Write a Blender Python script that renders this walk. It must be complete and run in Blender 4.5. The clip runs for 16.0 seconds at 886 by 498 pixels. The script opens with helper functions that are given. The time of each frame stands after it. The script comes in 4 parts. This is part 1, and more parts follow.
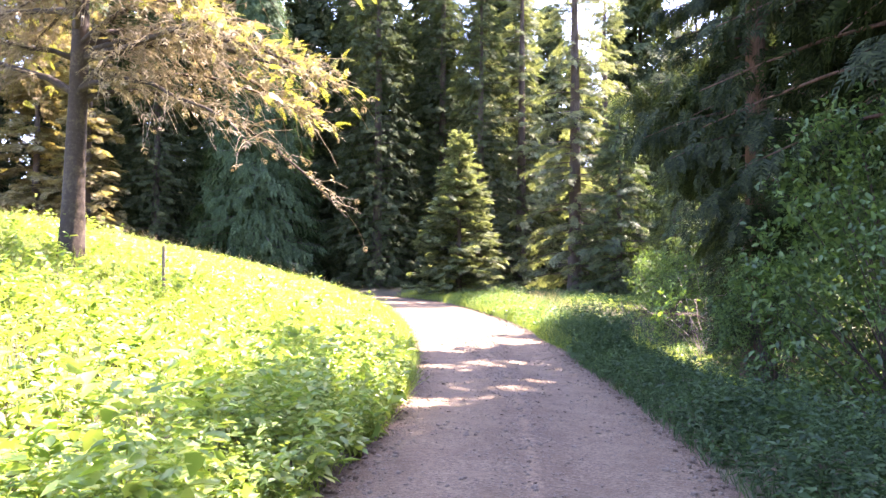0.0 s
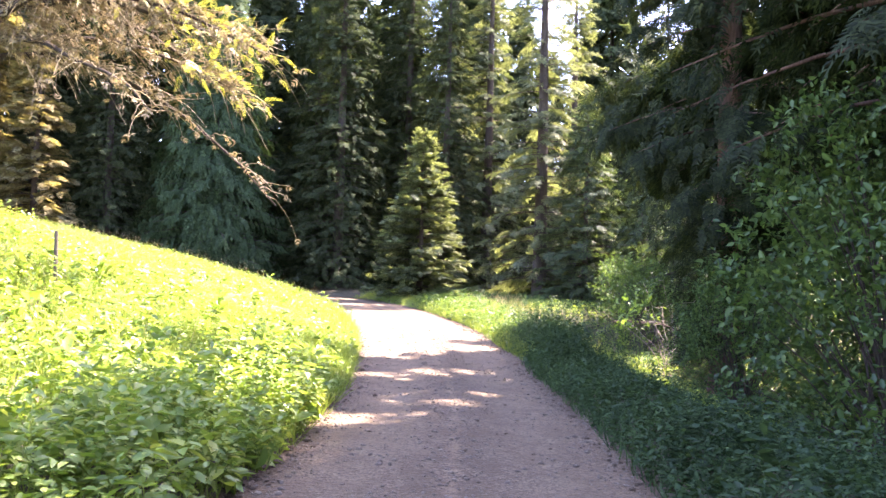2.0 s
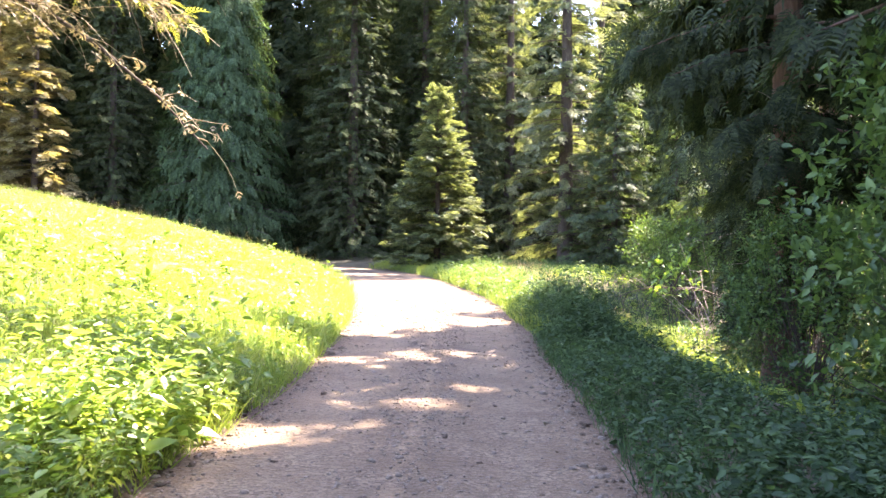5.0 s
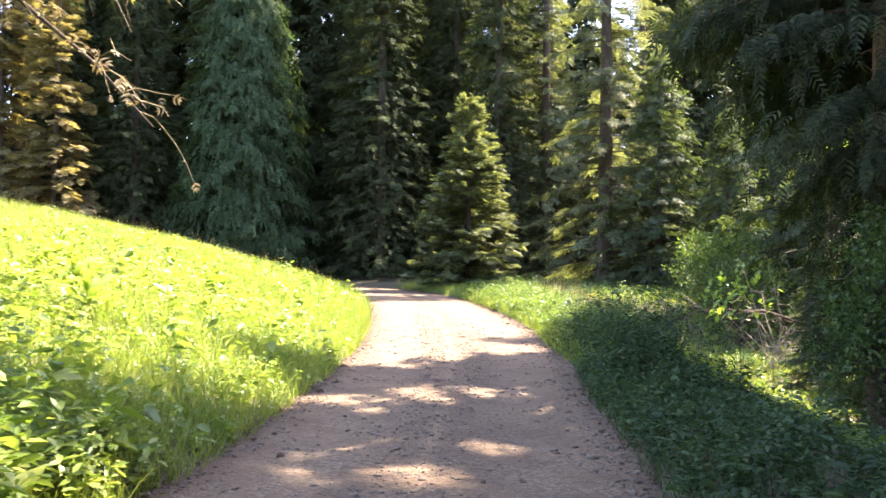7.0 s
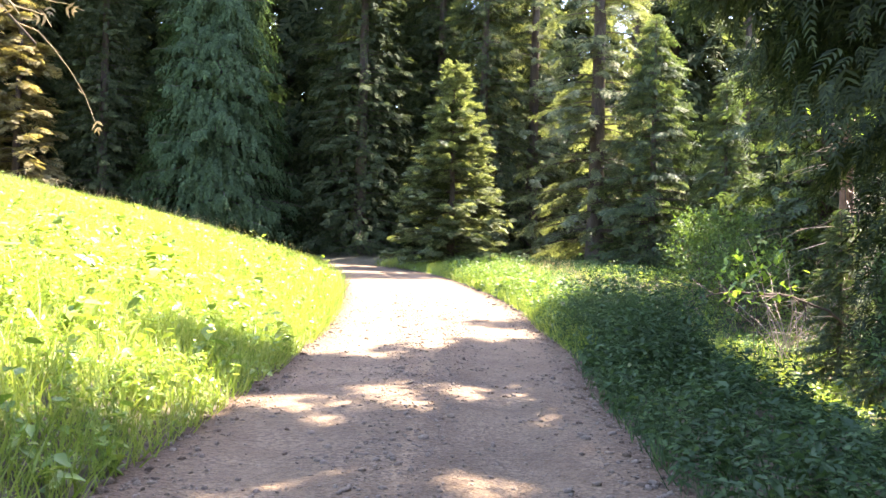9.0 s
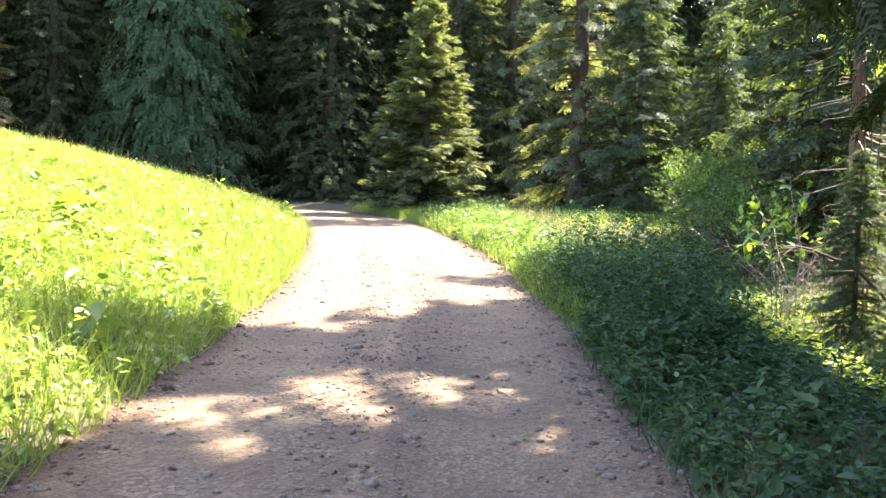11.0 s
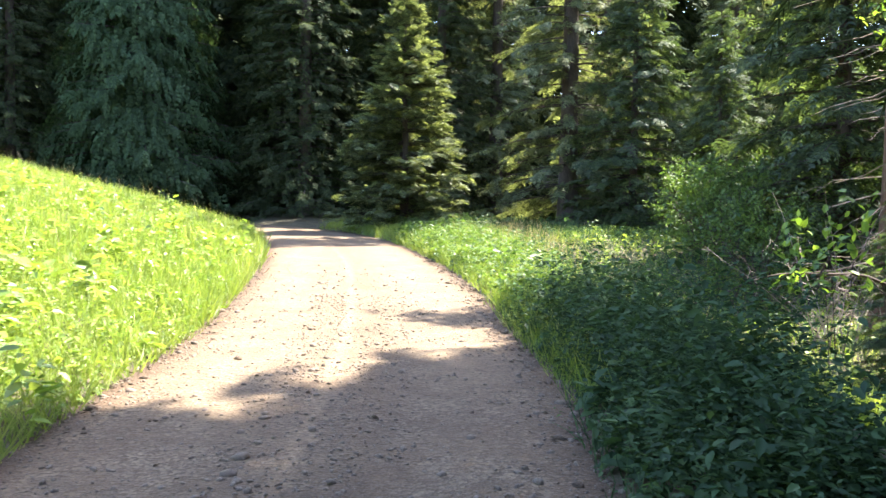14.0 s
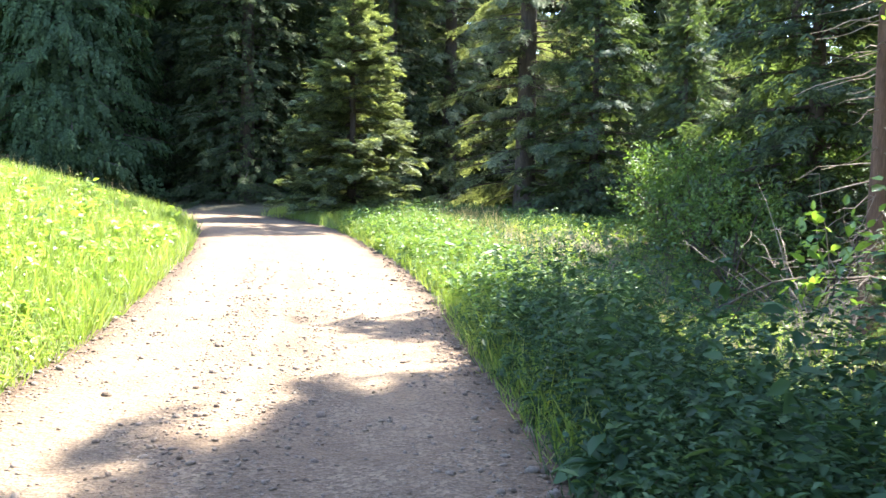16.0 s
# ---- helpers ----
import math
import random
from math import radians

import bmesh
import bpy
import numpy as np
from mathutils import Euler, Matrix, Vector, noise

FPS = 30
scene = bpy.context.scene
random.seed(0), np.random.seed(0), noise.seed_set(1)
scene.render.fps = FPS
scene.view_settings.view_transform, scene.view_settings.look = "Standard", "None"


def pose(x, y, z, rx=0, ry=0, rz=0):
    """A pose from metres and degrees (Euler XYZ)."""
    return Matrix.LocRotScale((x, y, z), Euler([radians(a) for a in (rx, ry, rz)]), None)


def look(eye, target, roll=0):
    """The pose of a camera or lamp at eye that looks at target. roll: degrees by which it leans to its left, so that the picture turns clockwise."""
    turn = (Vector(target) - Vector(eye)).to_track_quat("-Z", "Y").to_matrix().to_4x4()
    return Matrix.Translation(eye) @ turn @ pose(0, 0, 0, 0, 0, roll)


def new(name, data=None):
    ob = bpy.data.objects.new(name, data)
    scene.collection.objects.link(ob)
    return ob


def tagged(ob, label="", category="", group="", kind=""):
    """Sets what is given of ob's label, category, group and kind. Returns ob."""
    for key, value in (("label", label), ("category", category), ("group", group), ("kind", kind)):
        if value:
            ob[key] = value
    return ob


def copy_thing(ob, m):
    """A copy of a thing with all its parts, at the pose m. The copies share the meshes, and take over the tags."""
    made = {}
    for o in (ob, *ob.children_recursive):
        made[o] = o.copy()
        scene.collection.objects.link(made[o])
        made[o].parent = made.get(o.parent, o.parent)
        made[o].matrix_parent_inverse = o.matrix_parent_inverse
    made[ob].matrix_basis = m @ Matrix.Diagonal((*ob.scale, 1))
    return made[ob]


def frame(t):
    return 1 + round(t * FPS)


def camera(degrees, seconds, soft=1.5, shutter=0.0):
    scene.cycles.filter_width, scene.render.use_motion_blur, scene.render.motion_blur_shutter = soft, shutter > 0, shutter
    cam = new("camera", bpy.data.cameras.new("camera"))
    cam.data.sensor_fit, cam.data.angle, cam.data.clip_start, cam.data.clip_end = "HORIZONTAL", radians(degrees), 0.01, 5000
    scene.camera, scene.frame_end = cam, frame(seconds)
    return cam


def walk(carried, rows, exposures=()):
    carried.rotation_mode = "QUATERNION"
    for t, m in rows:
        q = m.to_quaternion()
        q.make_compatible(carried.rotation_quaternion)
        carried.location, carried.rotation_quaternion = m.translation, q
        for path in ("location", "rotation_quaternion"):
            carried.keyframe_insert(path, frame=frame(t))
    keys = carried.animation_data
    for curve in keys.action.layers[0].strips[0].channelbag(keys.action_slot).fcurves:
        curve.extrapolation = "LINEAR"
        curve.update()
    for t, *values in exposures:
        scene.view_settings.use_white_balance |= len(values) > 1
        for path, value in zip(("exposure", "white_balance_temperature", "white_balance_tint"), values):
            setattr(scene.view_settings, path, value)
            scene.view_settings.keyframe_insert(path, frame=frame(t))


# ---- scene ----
# ---- camera and walk: seconds, x, y, z, yaw (to the left), pitch, lean ----
cam = camera(56.54, 16.0, soft=1.5, shutter=0.2)
PATH = [
    (0, -0.049, -0.038, 1.761, 7.19, 2.55, 0.52),
    (0.5, 0.008, 0.414, 1.749, 7.21, 3.47, -0.44),
    (1, 0.115, 0.851, 1.729, 6.88, 3.61, 1.02),
    (1.5, 0.217, 1.295, 1.710, 5.74, 2.70, -0.47),
    (2, 0.269, 1.758, 1.692, 5.10, 2.87, 1.79),
    (2.5, 0.504, 2.247, 1.668, 6.45, 2.02, 3.40),
    (3, 0.659, 2.799, 1.644, 2.97, 1.10, 1.55),
    (3.5, 0.744, 3.318, 1.652, 2.07, 1.21, 1.37),
    (4, 0.800, 3.840, 1.665, 4.91, -0.92, 1.35),
    (4.2, 0.807, 4.031, 1.663, 5.88, 0.25, 1.14),
    (6.3, 0.515, 7.258, 1.520, 9.92, 1.13, 0.37),
    (6.5, 0.544, 7.490, 1.519, 11.55, 2.46, 0.70),
    (7, 0.590, 7.980, 1.484, 9.71, 2.21, 0.88),
    (7.5, 0.558, 8.479, 1.466, 6.23, 1.84, 1.10),
    (8, 0.526, 9.022, 1.441, 7.87, 2.79, 1.16),
    (8.5, 0.452, 9.559, 1.439, 9.15, 2.82, 0.95),
    (8.7, 0.386, 9.771, 1.430, 9.07, 1.92, 1.29),
    (10.8, 0.072, 12.044, 1.508, 6.17, -1.72, 0.93),
    (11, 0.073, 12.248, 1.520, 6.77, -3.16, 1.42),
    (11.5, 0.053, 12.729, 1.539, 2.58, -0.94, -0.36),
    (12, 0.115, 13.229, 1.542, 5.14, -0.16, 0.26),
    (12.5, 0.180, 13.742, 1.538, 8.00, -2.14, 1.30),
    (13, 0.205, 14.255, 1.581, 2.68, -2.18, 0.82),
    (13.5, 0.166, 14.750, 1.599, 8.51, -2.00, 0.97),
    (14, 0.098, 15.258, 1.607, 6.06, -2.16, 0.86),
    (14.5, 0.069, 15.786, 1.628, 3.21, -3.31, 0.23),
    (15, 0.136, 16.309, 1.670, 5.84, -2.09, 1.02),
    (15.5, 0.091, 16.820, 1.684, 0.68, -2.03, 1.79),
    (16, 0.041, 17.317, 1.673, 2.83, -3.14, 1.14),
]


def heading(x, y, z, yaw, pitch, lean):
    a, p = radians(yaw), radians(pitch)
    ahead = Vector((-math.sin(a) * math.cos(p), math.cos(a) * math.cos(p), math.sin(p)))
    eye = Vector((x, y, z))
    return look(eye, eye + ahead * 2, lean)


EXPOSURES = [(0, 3.82, 6650, 38), (1, 3.47, 6650, 38), (2, 3.62, 6650, 37), (2.7, 3.74, 6650, 36), (3.5, 4.02, 6650, 35), (4.2, 4.15, 6700, 33), (6.3, 3.2, 7100, 27), (7.2, 3.3, 7100, 27), (8.2, 3.62, 7100, 26), (8.7, 3.6, 7000, 25), (10.8, 3.47, 6900, 20), (12.2, 3.33, 6800, 18), (13, 3.1, 6500, 16), (13.5, 3.36, 6450, 15), (14, 3.02, 6450, 15), (16, 3.24, 6150, 14)]
walk(cam, [(r[0], heading(*r[1:])) for r in PATH], EXPOSURES)

# ---- world and sun ----
SUN_AZ, SUN_EL = 42.0, 56.0  # degrees: from +x towards +y, and above the horizon
world = bpy.data.worlds.new("sky")
scene.world = world
world.use_nodes = True
wn = world.node_tree
sky = wn.nodes.new("ShaderNodeTexSky")
sky.sky_type = "NISHITA"
sky.sun_disc = False
sky.sun_elevation = radians(SUN_EL)
sky.sun_rotation = radians(90 - SUN_AZ)
back = wn.nodes["Background"]
back.inputs["Strength"].default_value = 0.128
wn.links.new(sky.outputs[0], back.inputs[0])
sun_data = bpy.data.lights.new("sun", "SUN")
sun_data.energy, sun_data.angle, sun_data.color = 4.5, radians(0.53), (1.0, 0.92, 0.76)
sun = new("sun", sun_data)
toward = Vector((math.cos(radians(SUN_EL)) * math.cos(radians(SUN_AZ)), math.cos(radians(SUN_EL)) * math.sin(radians(SUN_AZ)), math.sin(radians(SUN_EL))))
sun.matrix_world = look(toward * 60, (0, 0, 0))
rng = np.random.default_rng(7)

# ---- materials ----


def nodes_of(name):
    m = bpy.data.materials.new(name)
    m.use_nodes = True
    nt = m.node_tree
    nt.nodes.clear()
    out = nt.nodes.new("ShaderNodeOutputMaterial")
    return m, nt, out


def add(nt, kind, **values):
    n = nt.nodes.new(kind)
    for key, value in values.items():
        n.inputs[key.replace("_", " ")].default_value = value
    return n


def ramp(nt, fac, stops):
    r = nt.nodes.new("ShaderNodeValToRGB")
    while len(r.color_ramp.elements) < len(stops):
        r.color_ramp.elements.new(0.5)
    for e, (p, c) in zip(r.color_ramp.elements, stops):
        e.position, e.color = p, (*c, 1)
    nt.links.new(fac, r.inputs[0])
    return r.outputs[0]


def mix_colour(nt, fac, a, b, mode="MIX"):
    n = nt.nodes.new("ShaderNodeMix")
    n.data_type, n.blend_type = "RGBA", mode
    for sock, val in ((n.inputs[0], fac), (n.inputs[6], a), (n.inputs[7], b)):
        if hasattr(val, "is_output"):
            nt.links.new(val, sock)
        elif isinstance(val, tuple):
            sock.default_value = (*val, 1)
        else:
            sock.default_value = val
    return n.outputs[2]


def foliage(name, stops, trans=0.4, gloss=0.06, rough=0.4, clump=1.2, trans_tint=(1.0, 1.0, 0.55)):
    """Leaves or needles: each island takes its own tone; light also passes through."""
    m, nt, out = nodes_of(name)
    geo = nt.nodes.new("ShaderNodeNewGeometry")
    tex = nt.nodes.new("ShaderNodeTexCoord")
    big = add(nt, "ShaderNodeTexNoise", Scale=clump, Detail=2.0)
    nt.links.new(tex.outputs["Object"], big.inputs["Vector"])
    mixv = nt.nodes.new("ShaderNodeMath")
    mixv.operation = "MULTIPLY_ADD"
    mixv.inputs[1].default_value = 0.55
    nt.links.new(geo.outputs["Random Per Island"], mixv.inputs[0])
    half = nt.nodes.new("ShaderNodeMath")
    half.operation = "MULTIPLY"
    half.inputs[1].default_value = 0.45
    nt.links.new(big.outputs["Fac"], half.inputs[0])
    nt.links.new(half.outputs[0], mixv.inputs[2])
    col = ramp(nt, mixv.outputs[0], stops)
    d = add(nt, "ShaderNodeBsdfDiffuse")
    t = add(nt, "ShaderNodeBsdfTranslucent")
    nt.links.new(col, d.inputs["Color"])
    nt.links.new(mix_colour(nt, 1.0, col, trans_tint, "MULTIPLY"), t.inputs["Color"])
    s1 = nt.nodes.new("ShaderNodeMixShader")
    s1.inputs[0].default_value = trans
    nt.links.new(d.outputs[0], s1.inputs[1])
    nt.links.new(t.outputs[0], s1.inputs[2])
    g = add(nt, "ShaderNodeBsdfGlossy", Roughness=rough)
    g.inputs["Color"].default_value = (0.9, 0.95, 1.0, 1)
    s2 = nt.nodes.new("ShaderNodeMixShader")
    s2.inputs[0].default_value = gloss
    nt.links.new(s1.outputs[0], s2.inputs[1])
    nt.links.new(g.outputs[0], s2.inputs[2])
    nt.links.new(s2.outputs[0], out.inputs[0])
    return m


def rough_surface(name, stops, scale, fine, bump, rough=0.9, stretch=(1, 1, 1)):
    """Bark, wood, earth: two scales of noise, with relief."""
    m, nt, out = nodes_of(name)
    tex = nt.nodes.new("ShaderNodeTexCoord")
    mp = nt.nodes.new("ShaderNodeMapping")
    mp.inputs["Scale"].default_value = stretch
    nt.links.new(tex.outputs["Object"], mp.inputs["Vector"])
    n1 = add(nt, "ShaderNodeTexNoise", Scale=scale, Detail=6.0, Roughness=0.65)
    n2 = add(nt, "ShaderNodeTexNoise", Scale=fine, Detail=4.0, Roughness=0.7)
    for n in (n1, n2):
        nt.links.new(mp.outputs[0], n.inputs["Vector"])
    av = nt.nodes.new("ShaderNodeMath")
    av.operation = "MULTIPLY_ADD"
    av.inputs[1].default_value = 0.5
    nt.links.new(n1.outputs["Fac"], av.inputs[0])
    hv = nt.nodes.new("ShaderNodeMath")
    hv.operation = "MULTIPLY"
    hv.inputs[1].default_value = 0.5
    nt.links.new(n2.outputs["Fac"], hv.inputs[0])
    nt.links.new(hv.outputs[0], av.inputs[2])
    p = add(nt, "ShaderNodeBsdfPrincipled", Roughness=rough)
    nt.links.new(ramp(nt, av.outputs[0], stops), p.inputs["Base Color"])
    bp = add(nt, "ShaderNodeBump", Strength=bump, Distance=0.03)
    nt.links.new(av.outputs[0], bp.inputs["Height"])
    nt.links.new(bp.outputs[0], p.inputs["Normal"])
    nt.links.new(p.outputs[0], out.inputs[0])
    return m


def gravel_material():
    """Packed pinkish-grey gravel, with fine stones in it, wheel tracks paler by wear, and edges darkened for dirt and
    bank shade.
    """
    m, nt, out = nodes_of("packed_gravel")
    tex = nt.nodes.new("ShaderNodeTexCoord")
    big = add(nt, "ShaderNodeTexNoise", Scale=0.9, Detail=5.0, Roughness=0.6)
    mid = add(nt, "ShaderNodeTexNoise", Scale=9.0, Detail=6.0, Roughness=0.7)
    fine = add(nt, "ShaderNodeTexNoise", Scale=70.0, Detail=3.0, Roughness=0.7)
    peb = add(nt, "ShaderNodeTexVoronoi", Scale=38.0, Randomness=1.0)
    peb2 = add(nt, "ShaderNodeTexVoronoi", Scale=14.0, Randomness=1.0)
    patch = add(nt, "ShaderNodeTexNoise", Scale=1.7, Detail=3.0, Roughness=0.6)
    for n in (big, mid, fine, peb, peb2, patch):
        nt.links.new(tex.outputs["Object"], n.inputs["Vector"])
    base = ramp(nt, big.outputs["Fac"], [(0.3, (0.088, 0.060, 0.038)), (0.5, (0.155, 0.115, 0.078)), (0.72, (0.245, 0.195, 0.14))])
    c2 = mix_colour(nt, 0.75, base, ramp(nt, mid.outputs["Fac"], [(0.34, (0.28, 0.25, 0.22)), (0.48, (0.75, 0.71, 0.68)), (0.62, (1.15, 1.12, 1.08))]), "MULTIPLY")
    c3 = mix_colour(nt, ramp(nt, patch.outputs["Fac"], [(0.4, (0.15, 0.15, 0.15)), (0.62, (0.75, 0.75, 0.75))]), c2, ramp(nt, peb.outputs["Color"], [(0.1, (0.06, 0.045, 0.033)), (0.5, (0.175, 0.136, 0.10)), (0.9, (0.42, 0.36, 0.29))]))
    c4 = mix_colour(nt, 0.35, c3, ramp(nt, fine.outputs["Fac"], [(0.35, (0.06, 0.044, 0.034)), (0.65, (0.36, 0.30, 0.24))]))
    att = nt.nodes.new("ShaderNodeAttribute")
    att.attribute_name = "across"
    wob = nt.nodes.new("ShaderNodeMath")
    wob.operation = "MULTIPLY_ADD"
    wob.inputs[1].default_value = 0.10
    nt.links.new(mid.outputs["Fac"], wob.inputs[0])
    nt.links.new(att.outputs["Fac"], wob.inputs[2])
    # Pale tracks and ridge are wear; dark ends hold dirt and the bank's shade
    wear_and_edge_shade = ramp(nt, wob.outputs[0], [(0.05, (0.36, 0.28, 0.22)), (0.11, (0.66, 0.58, 0.52)), (0.17, (0.92, 0.88, 0.85)), (0.30, (1.0, 1.0, 1.0)), (0.48, (0.80, 0.77, 0.75)), (0.52, (0.80, 0.77, 0.75)), (0.545, (1.2, 1.16, 1.12)), (0.57, (0.84, 0.81, 0.79)), (0.78, (1.0, 1.0, 1.0)), (0.91, (0.92, 0.88, 0.85)), (0.96, (0.62, 0.54, 0.48)), (1.0, (0.36, 0.28, 0.22))])
    c4 = mix_colour(nt, 1.0, c4, wear_and_edge_shade, "MULTIPLY")
    c4 = mix_colour(nt, 1.0, c4, (0.75, 0.68, 0.56), "MULTIPLY")
    p = add(nt, "ShaderNodeBsdfPrincipled", Roughness=0.92)
    nt.links.new(c4, p.inputs["Base Color"])
    h = mix_colour(nt, 0.5, mid.outputs["Fac"], peb.outputs["Distance"])
    h2 = mix_colour(nt, 0.35, h, peb2.outputs["Distance"])
    bp = add(nt, "ShaderNodeBump", Strength=1.0, Distance=0.035)
    nt.links.new(h2, bp.inputs["Height"])
    nt.links.new(bp.outputs[0], p.inputs["Normal"])
    nt.links.new(p.outputs[0], out.inputs[0])
    return m


M_GRAVEL = gravel_material()
M_STONE = rough_surface("loose_stone", [(0.3, (0.075, 0.058, 0.045)), (0.5, (0.155, 0.125, 0.097)), (0.7, (0.28, 0.235, 0.19))], 5.0, 60.0, 0.4)
M_EARTH = rough_surface("meadow_earth", [(0.3, (0.03, 0.03, 0.014)), (0.5, (0.06, 0.052, 0.026)), (0.7, (0.105, 0.08, 0.048))], 1.5, 25.0, 0.7)
M_BARK = rough_surface("conifer_bark", [(0.3, (0.025, 0.02, 0.016)), (0.5, (0.06, 0.046, 0.036)), (0.7, (0.12, 0.095, 0.078))], 5.0, 24.0, 0.9, stretch=(1, 1, 0.22))
M_REDBARK = rough_surface("red_fibrous_bark", [(0.3, (0.04, 0.022, 0.015)), (0.5, (0.115, 0.064, 0.042)), (0.7, (0.22, 0.14, 0.10))], 7.0, 30.0, 1.0, stretch=(1, 1, 0.12))
M_TWIG = rough_surface("dead_twig_wood", [(0.3, (0.12, 0.09, 0.07)), (0.5, (0.26, 0.21, 0.17)), (0.7, (0.42, 0.37, 0.31))], 4.0, 30.0, 0.5)
M_LICHENBARK = rough_surface("lichened_bark", [(0.3, (0.02, 0.015, 0.011)), (0.5, (0.045, 0.033, 0.024)), (0.7, (0.12, 0.10, 0.06))], 3.0, 18.0, 1.0)
M_FIR = foliage("young_fir_needles", [(0.15, (0.055, 0.07, 0.038)), (0.5, (0.125, 0.158, 0.072)), (0.85, (0.29, 0.345, 0.155))], 0.5, 0.03, 0.6)
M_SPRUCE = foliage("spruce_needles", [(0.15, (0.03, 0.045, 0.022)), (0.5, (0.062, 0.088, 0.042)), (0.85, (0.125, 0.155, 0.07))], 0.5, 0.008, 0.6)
# Spruce needles again, paler: sun on the front trees is in the colour
M_SPRUCE_PALE = foliage("sun_pale_spruce_needles", [(0.15, (0.07, 0.085, 0.042)), (0.5, (0.14, 0.172, 0.08)), (0.85, (0.27, 0.31, 0.15))], 0.55, 0.03, 0.6)
# Spruce needles again, greener: the clearing's sunlight is in the colour
M_SPRUCE_LIT = foliage("sun_toned_spruce_needles", [(0.15, (0.034, 0.058, 0.024)), (0.5, (0.072, 0.112, 0.044)), (0.85, (0.15, 0.205, 0.08))], 0.55, 0.03, 0.6)
M_CYPRESS = foliage("weeping_cypress_sprays", [(0.15, (0.028, 0.054, 0.026)), (0.5, (0.054, 0.098, 0.044)), (0.85, (0.095, 0.155, 0.066))], 0.5, 0.008, 0.6)
M_DARK = foliage("dark_hanging_needles", [(0.15, (0.015, 0.024, 0.012)), (0.5, (0.032, 0.050, 0.022)), (0.85, (0.068, 0.092, 0.038))], 0.35, 0.01, 0.6)
M_LEAF = foliage("shrub_leaves", [(0.12, (0.03, 0.068, 0.02)), (0.5, (0.07, 0.14, 0.038)), (0.85, (0.145, 0.24, 0.06))], 0.45, 0.03, 0.5, 0.9)
# Shrub green made brighter: the sun on these leaves is in the colour
M_BUSH = foliage("sun_toned_bush_leaves", [(0.12, (0.04, 0.082, 0.02)), (0.5, (0.088, 0.16, 0.036)), (0.85, (0.165, 0.26, 0.06))], 0.5, 0.03, 0.5, 0.9)
# Bright yellow-green: the backlit glow is put into the leaf colour
M_SAPLING = foliage("sun_toned_sapling_leaves", [(0.15, (0.12, 0.22, 0.04)), (0.5, (0.2, 0.34, 0.05)), (0.85, (0.3, 0.44, 0.08))], 0.55, 0.05, 0.4, 0.6)
# Dark and bluish: tree shade on the verge is put into this green
M_SHADE_WEED = foliage("shade_toned_weed_leaves", [(0.1, (0.017, 0.041, 0.019)), (0.45, (0.042, 0.088, 0.039)), (0.75, (0.075, 0.138, 0.054)), (0.92, (0.14, 0.205, 0.078))], 0.42, 0.015, 0.5, 0.8)
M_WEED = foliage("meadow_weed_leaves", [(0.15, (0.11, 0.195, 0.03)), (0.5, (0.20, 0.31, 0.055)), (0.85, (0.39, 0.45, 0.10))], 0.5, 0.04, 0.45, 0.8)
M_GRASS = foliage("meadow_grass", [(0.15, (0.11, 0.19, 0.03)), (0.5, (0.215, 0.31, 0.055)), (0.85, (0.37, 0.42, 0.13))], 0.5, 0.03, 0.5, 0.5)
M_STRAW = foliage("dry_grass", [(0.15, (0.22, 0.17, 0.09)), (0.5, (0.34, 0.28, 0.15)), (0.85, (0.48, 0.42, 0.26))], 0.4, 0.05, 0.5)
M_LICHEN = foliage("lichened_twigs", [(0.15, (0.12, 0.095, 0.055)), (0.5, (0.22, 0.18, 0.105)), (0.85, (0.37, 0.32, 0.2))], 0.35, 0.03, 0.7, 0.7, (1, 0.95, 0.7))
M_PALE = foliage("pale_brown_needles", [(0.15, (0.14, 0.12, 0.055)), (0.5, (0.24, 0.21, 0.095)), (0.85, (0.37, 0.33, 0.16))], 0.5, 0.02, 0.7, 0.7)
M_PINE = foliage("yellow_green_needles", [(0.15, (0.17, 0.19, 0.03)), (0.5, (0.30, 0.32, 0.06)), (0.85, (0.42, 0.42, 0.10))], 0.5, 0.05, 0.5, 0.7)
M_POST = rough_surface("weathered_post_wood", [(0.3, (0.06, 0.05, 0.04)), (0.5, (0.12, 0.10, 0.08)), (0.7, (0.2, 0.18, 0.15))], 8.0, 50.0, 0.6, stretch=(1, 1, 0.15))
M_CONE = rough_surface("old_cone_scales", [(0.3, (0.04, 0.03, 0.022)), (0.5, (0.09, 0.065, 0.045)), (0.7, (0.16, 0.12, 0.08))], 20.0, 90.0, 0.8)

# ---- mesh helpers ----


def mesh_of(name, V, F, material, smooth=False):
    V, F = np.asarray(V, float).reshape(-1, 3), np.asarray(F, int).reshape(-1, 3)
    me = bpy.data.meshes.new(name)
    me.vertices.add(len(V))
    me.vertices.foreach_set("co", V.ravel())
    me.loops.add(F.size)
    me.loops.foreach_set("vertex_index", F.ravel())
    me.polygons.add(len(F))
    me.polygons.foreach_set("loop_start", np.arange(0, F.size, 3))
    if smooth:
        me.polygons.foreach_set("use_smooth", np.ones(len(F), bool))
    me.update(calc_edges=True)
    me.validate()
    me.materials.append(material)
    return me


def part(name, V, F, material, parent, label="", smooth=False):
    ob = new(name, mesh_of(name, V, F, material, smooth))
    ob.parent = parent
    if label:
        tagged(ob, label)
    return ob


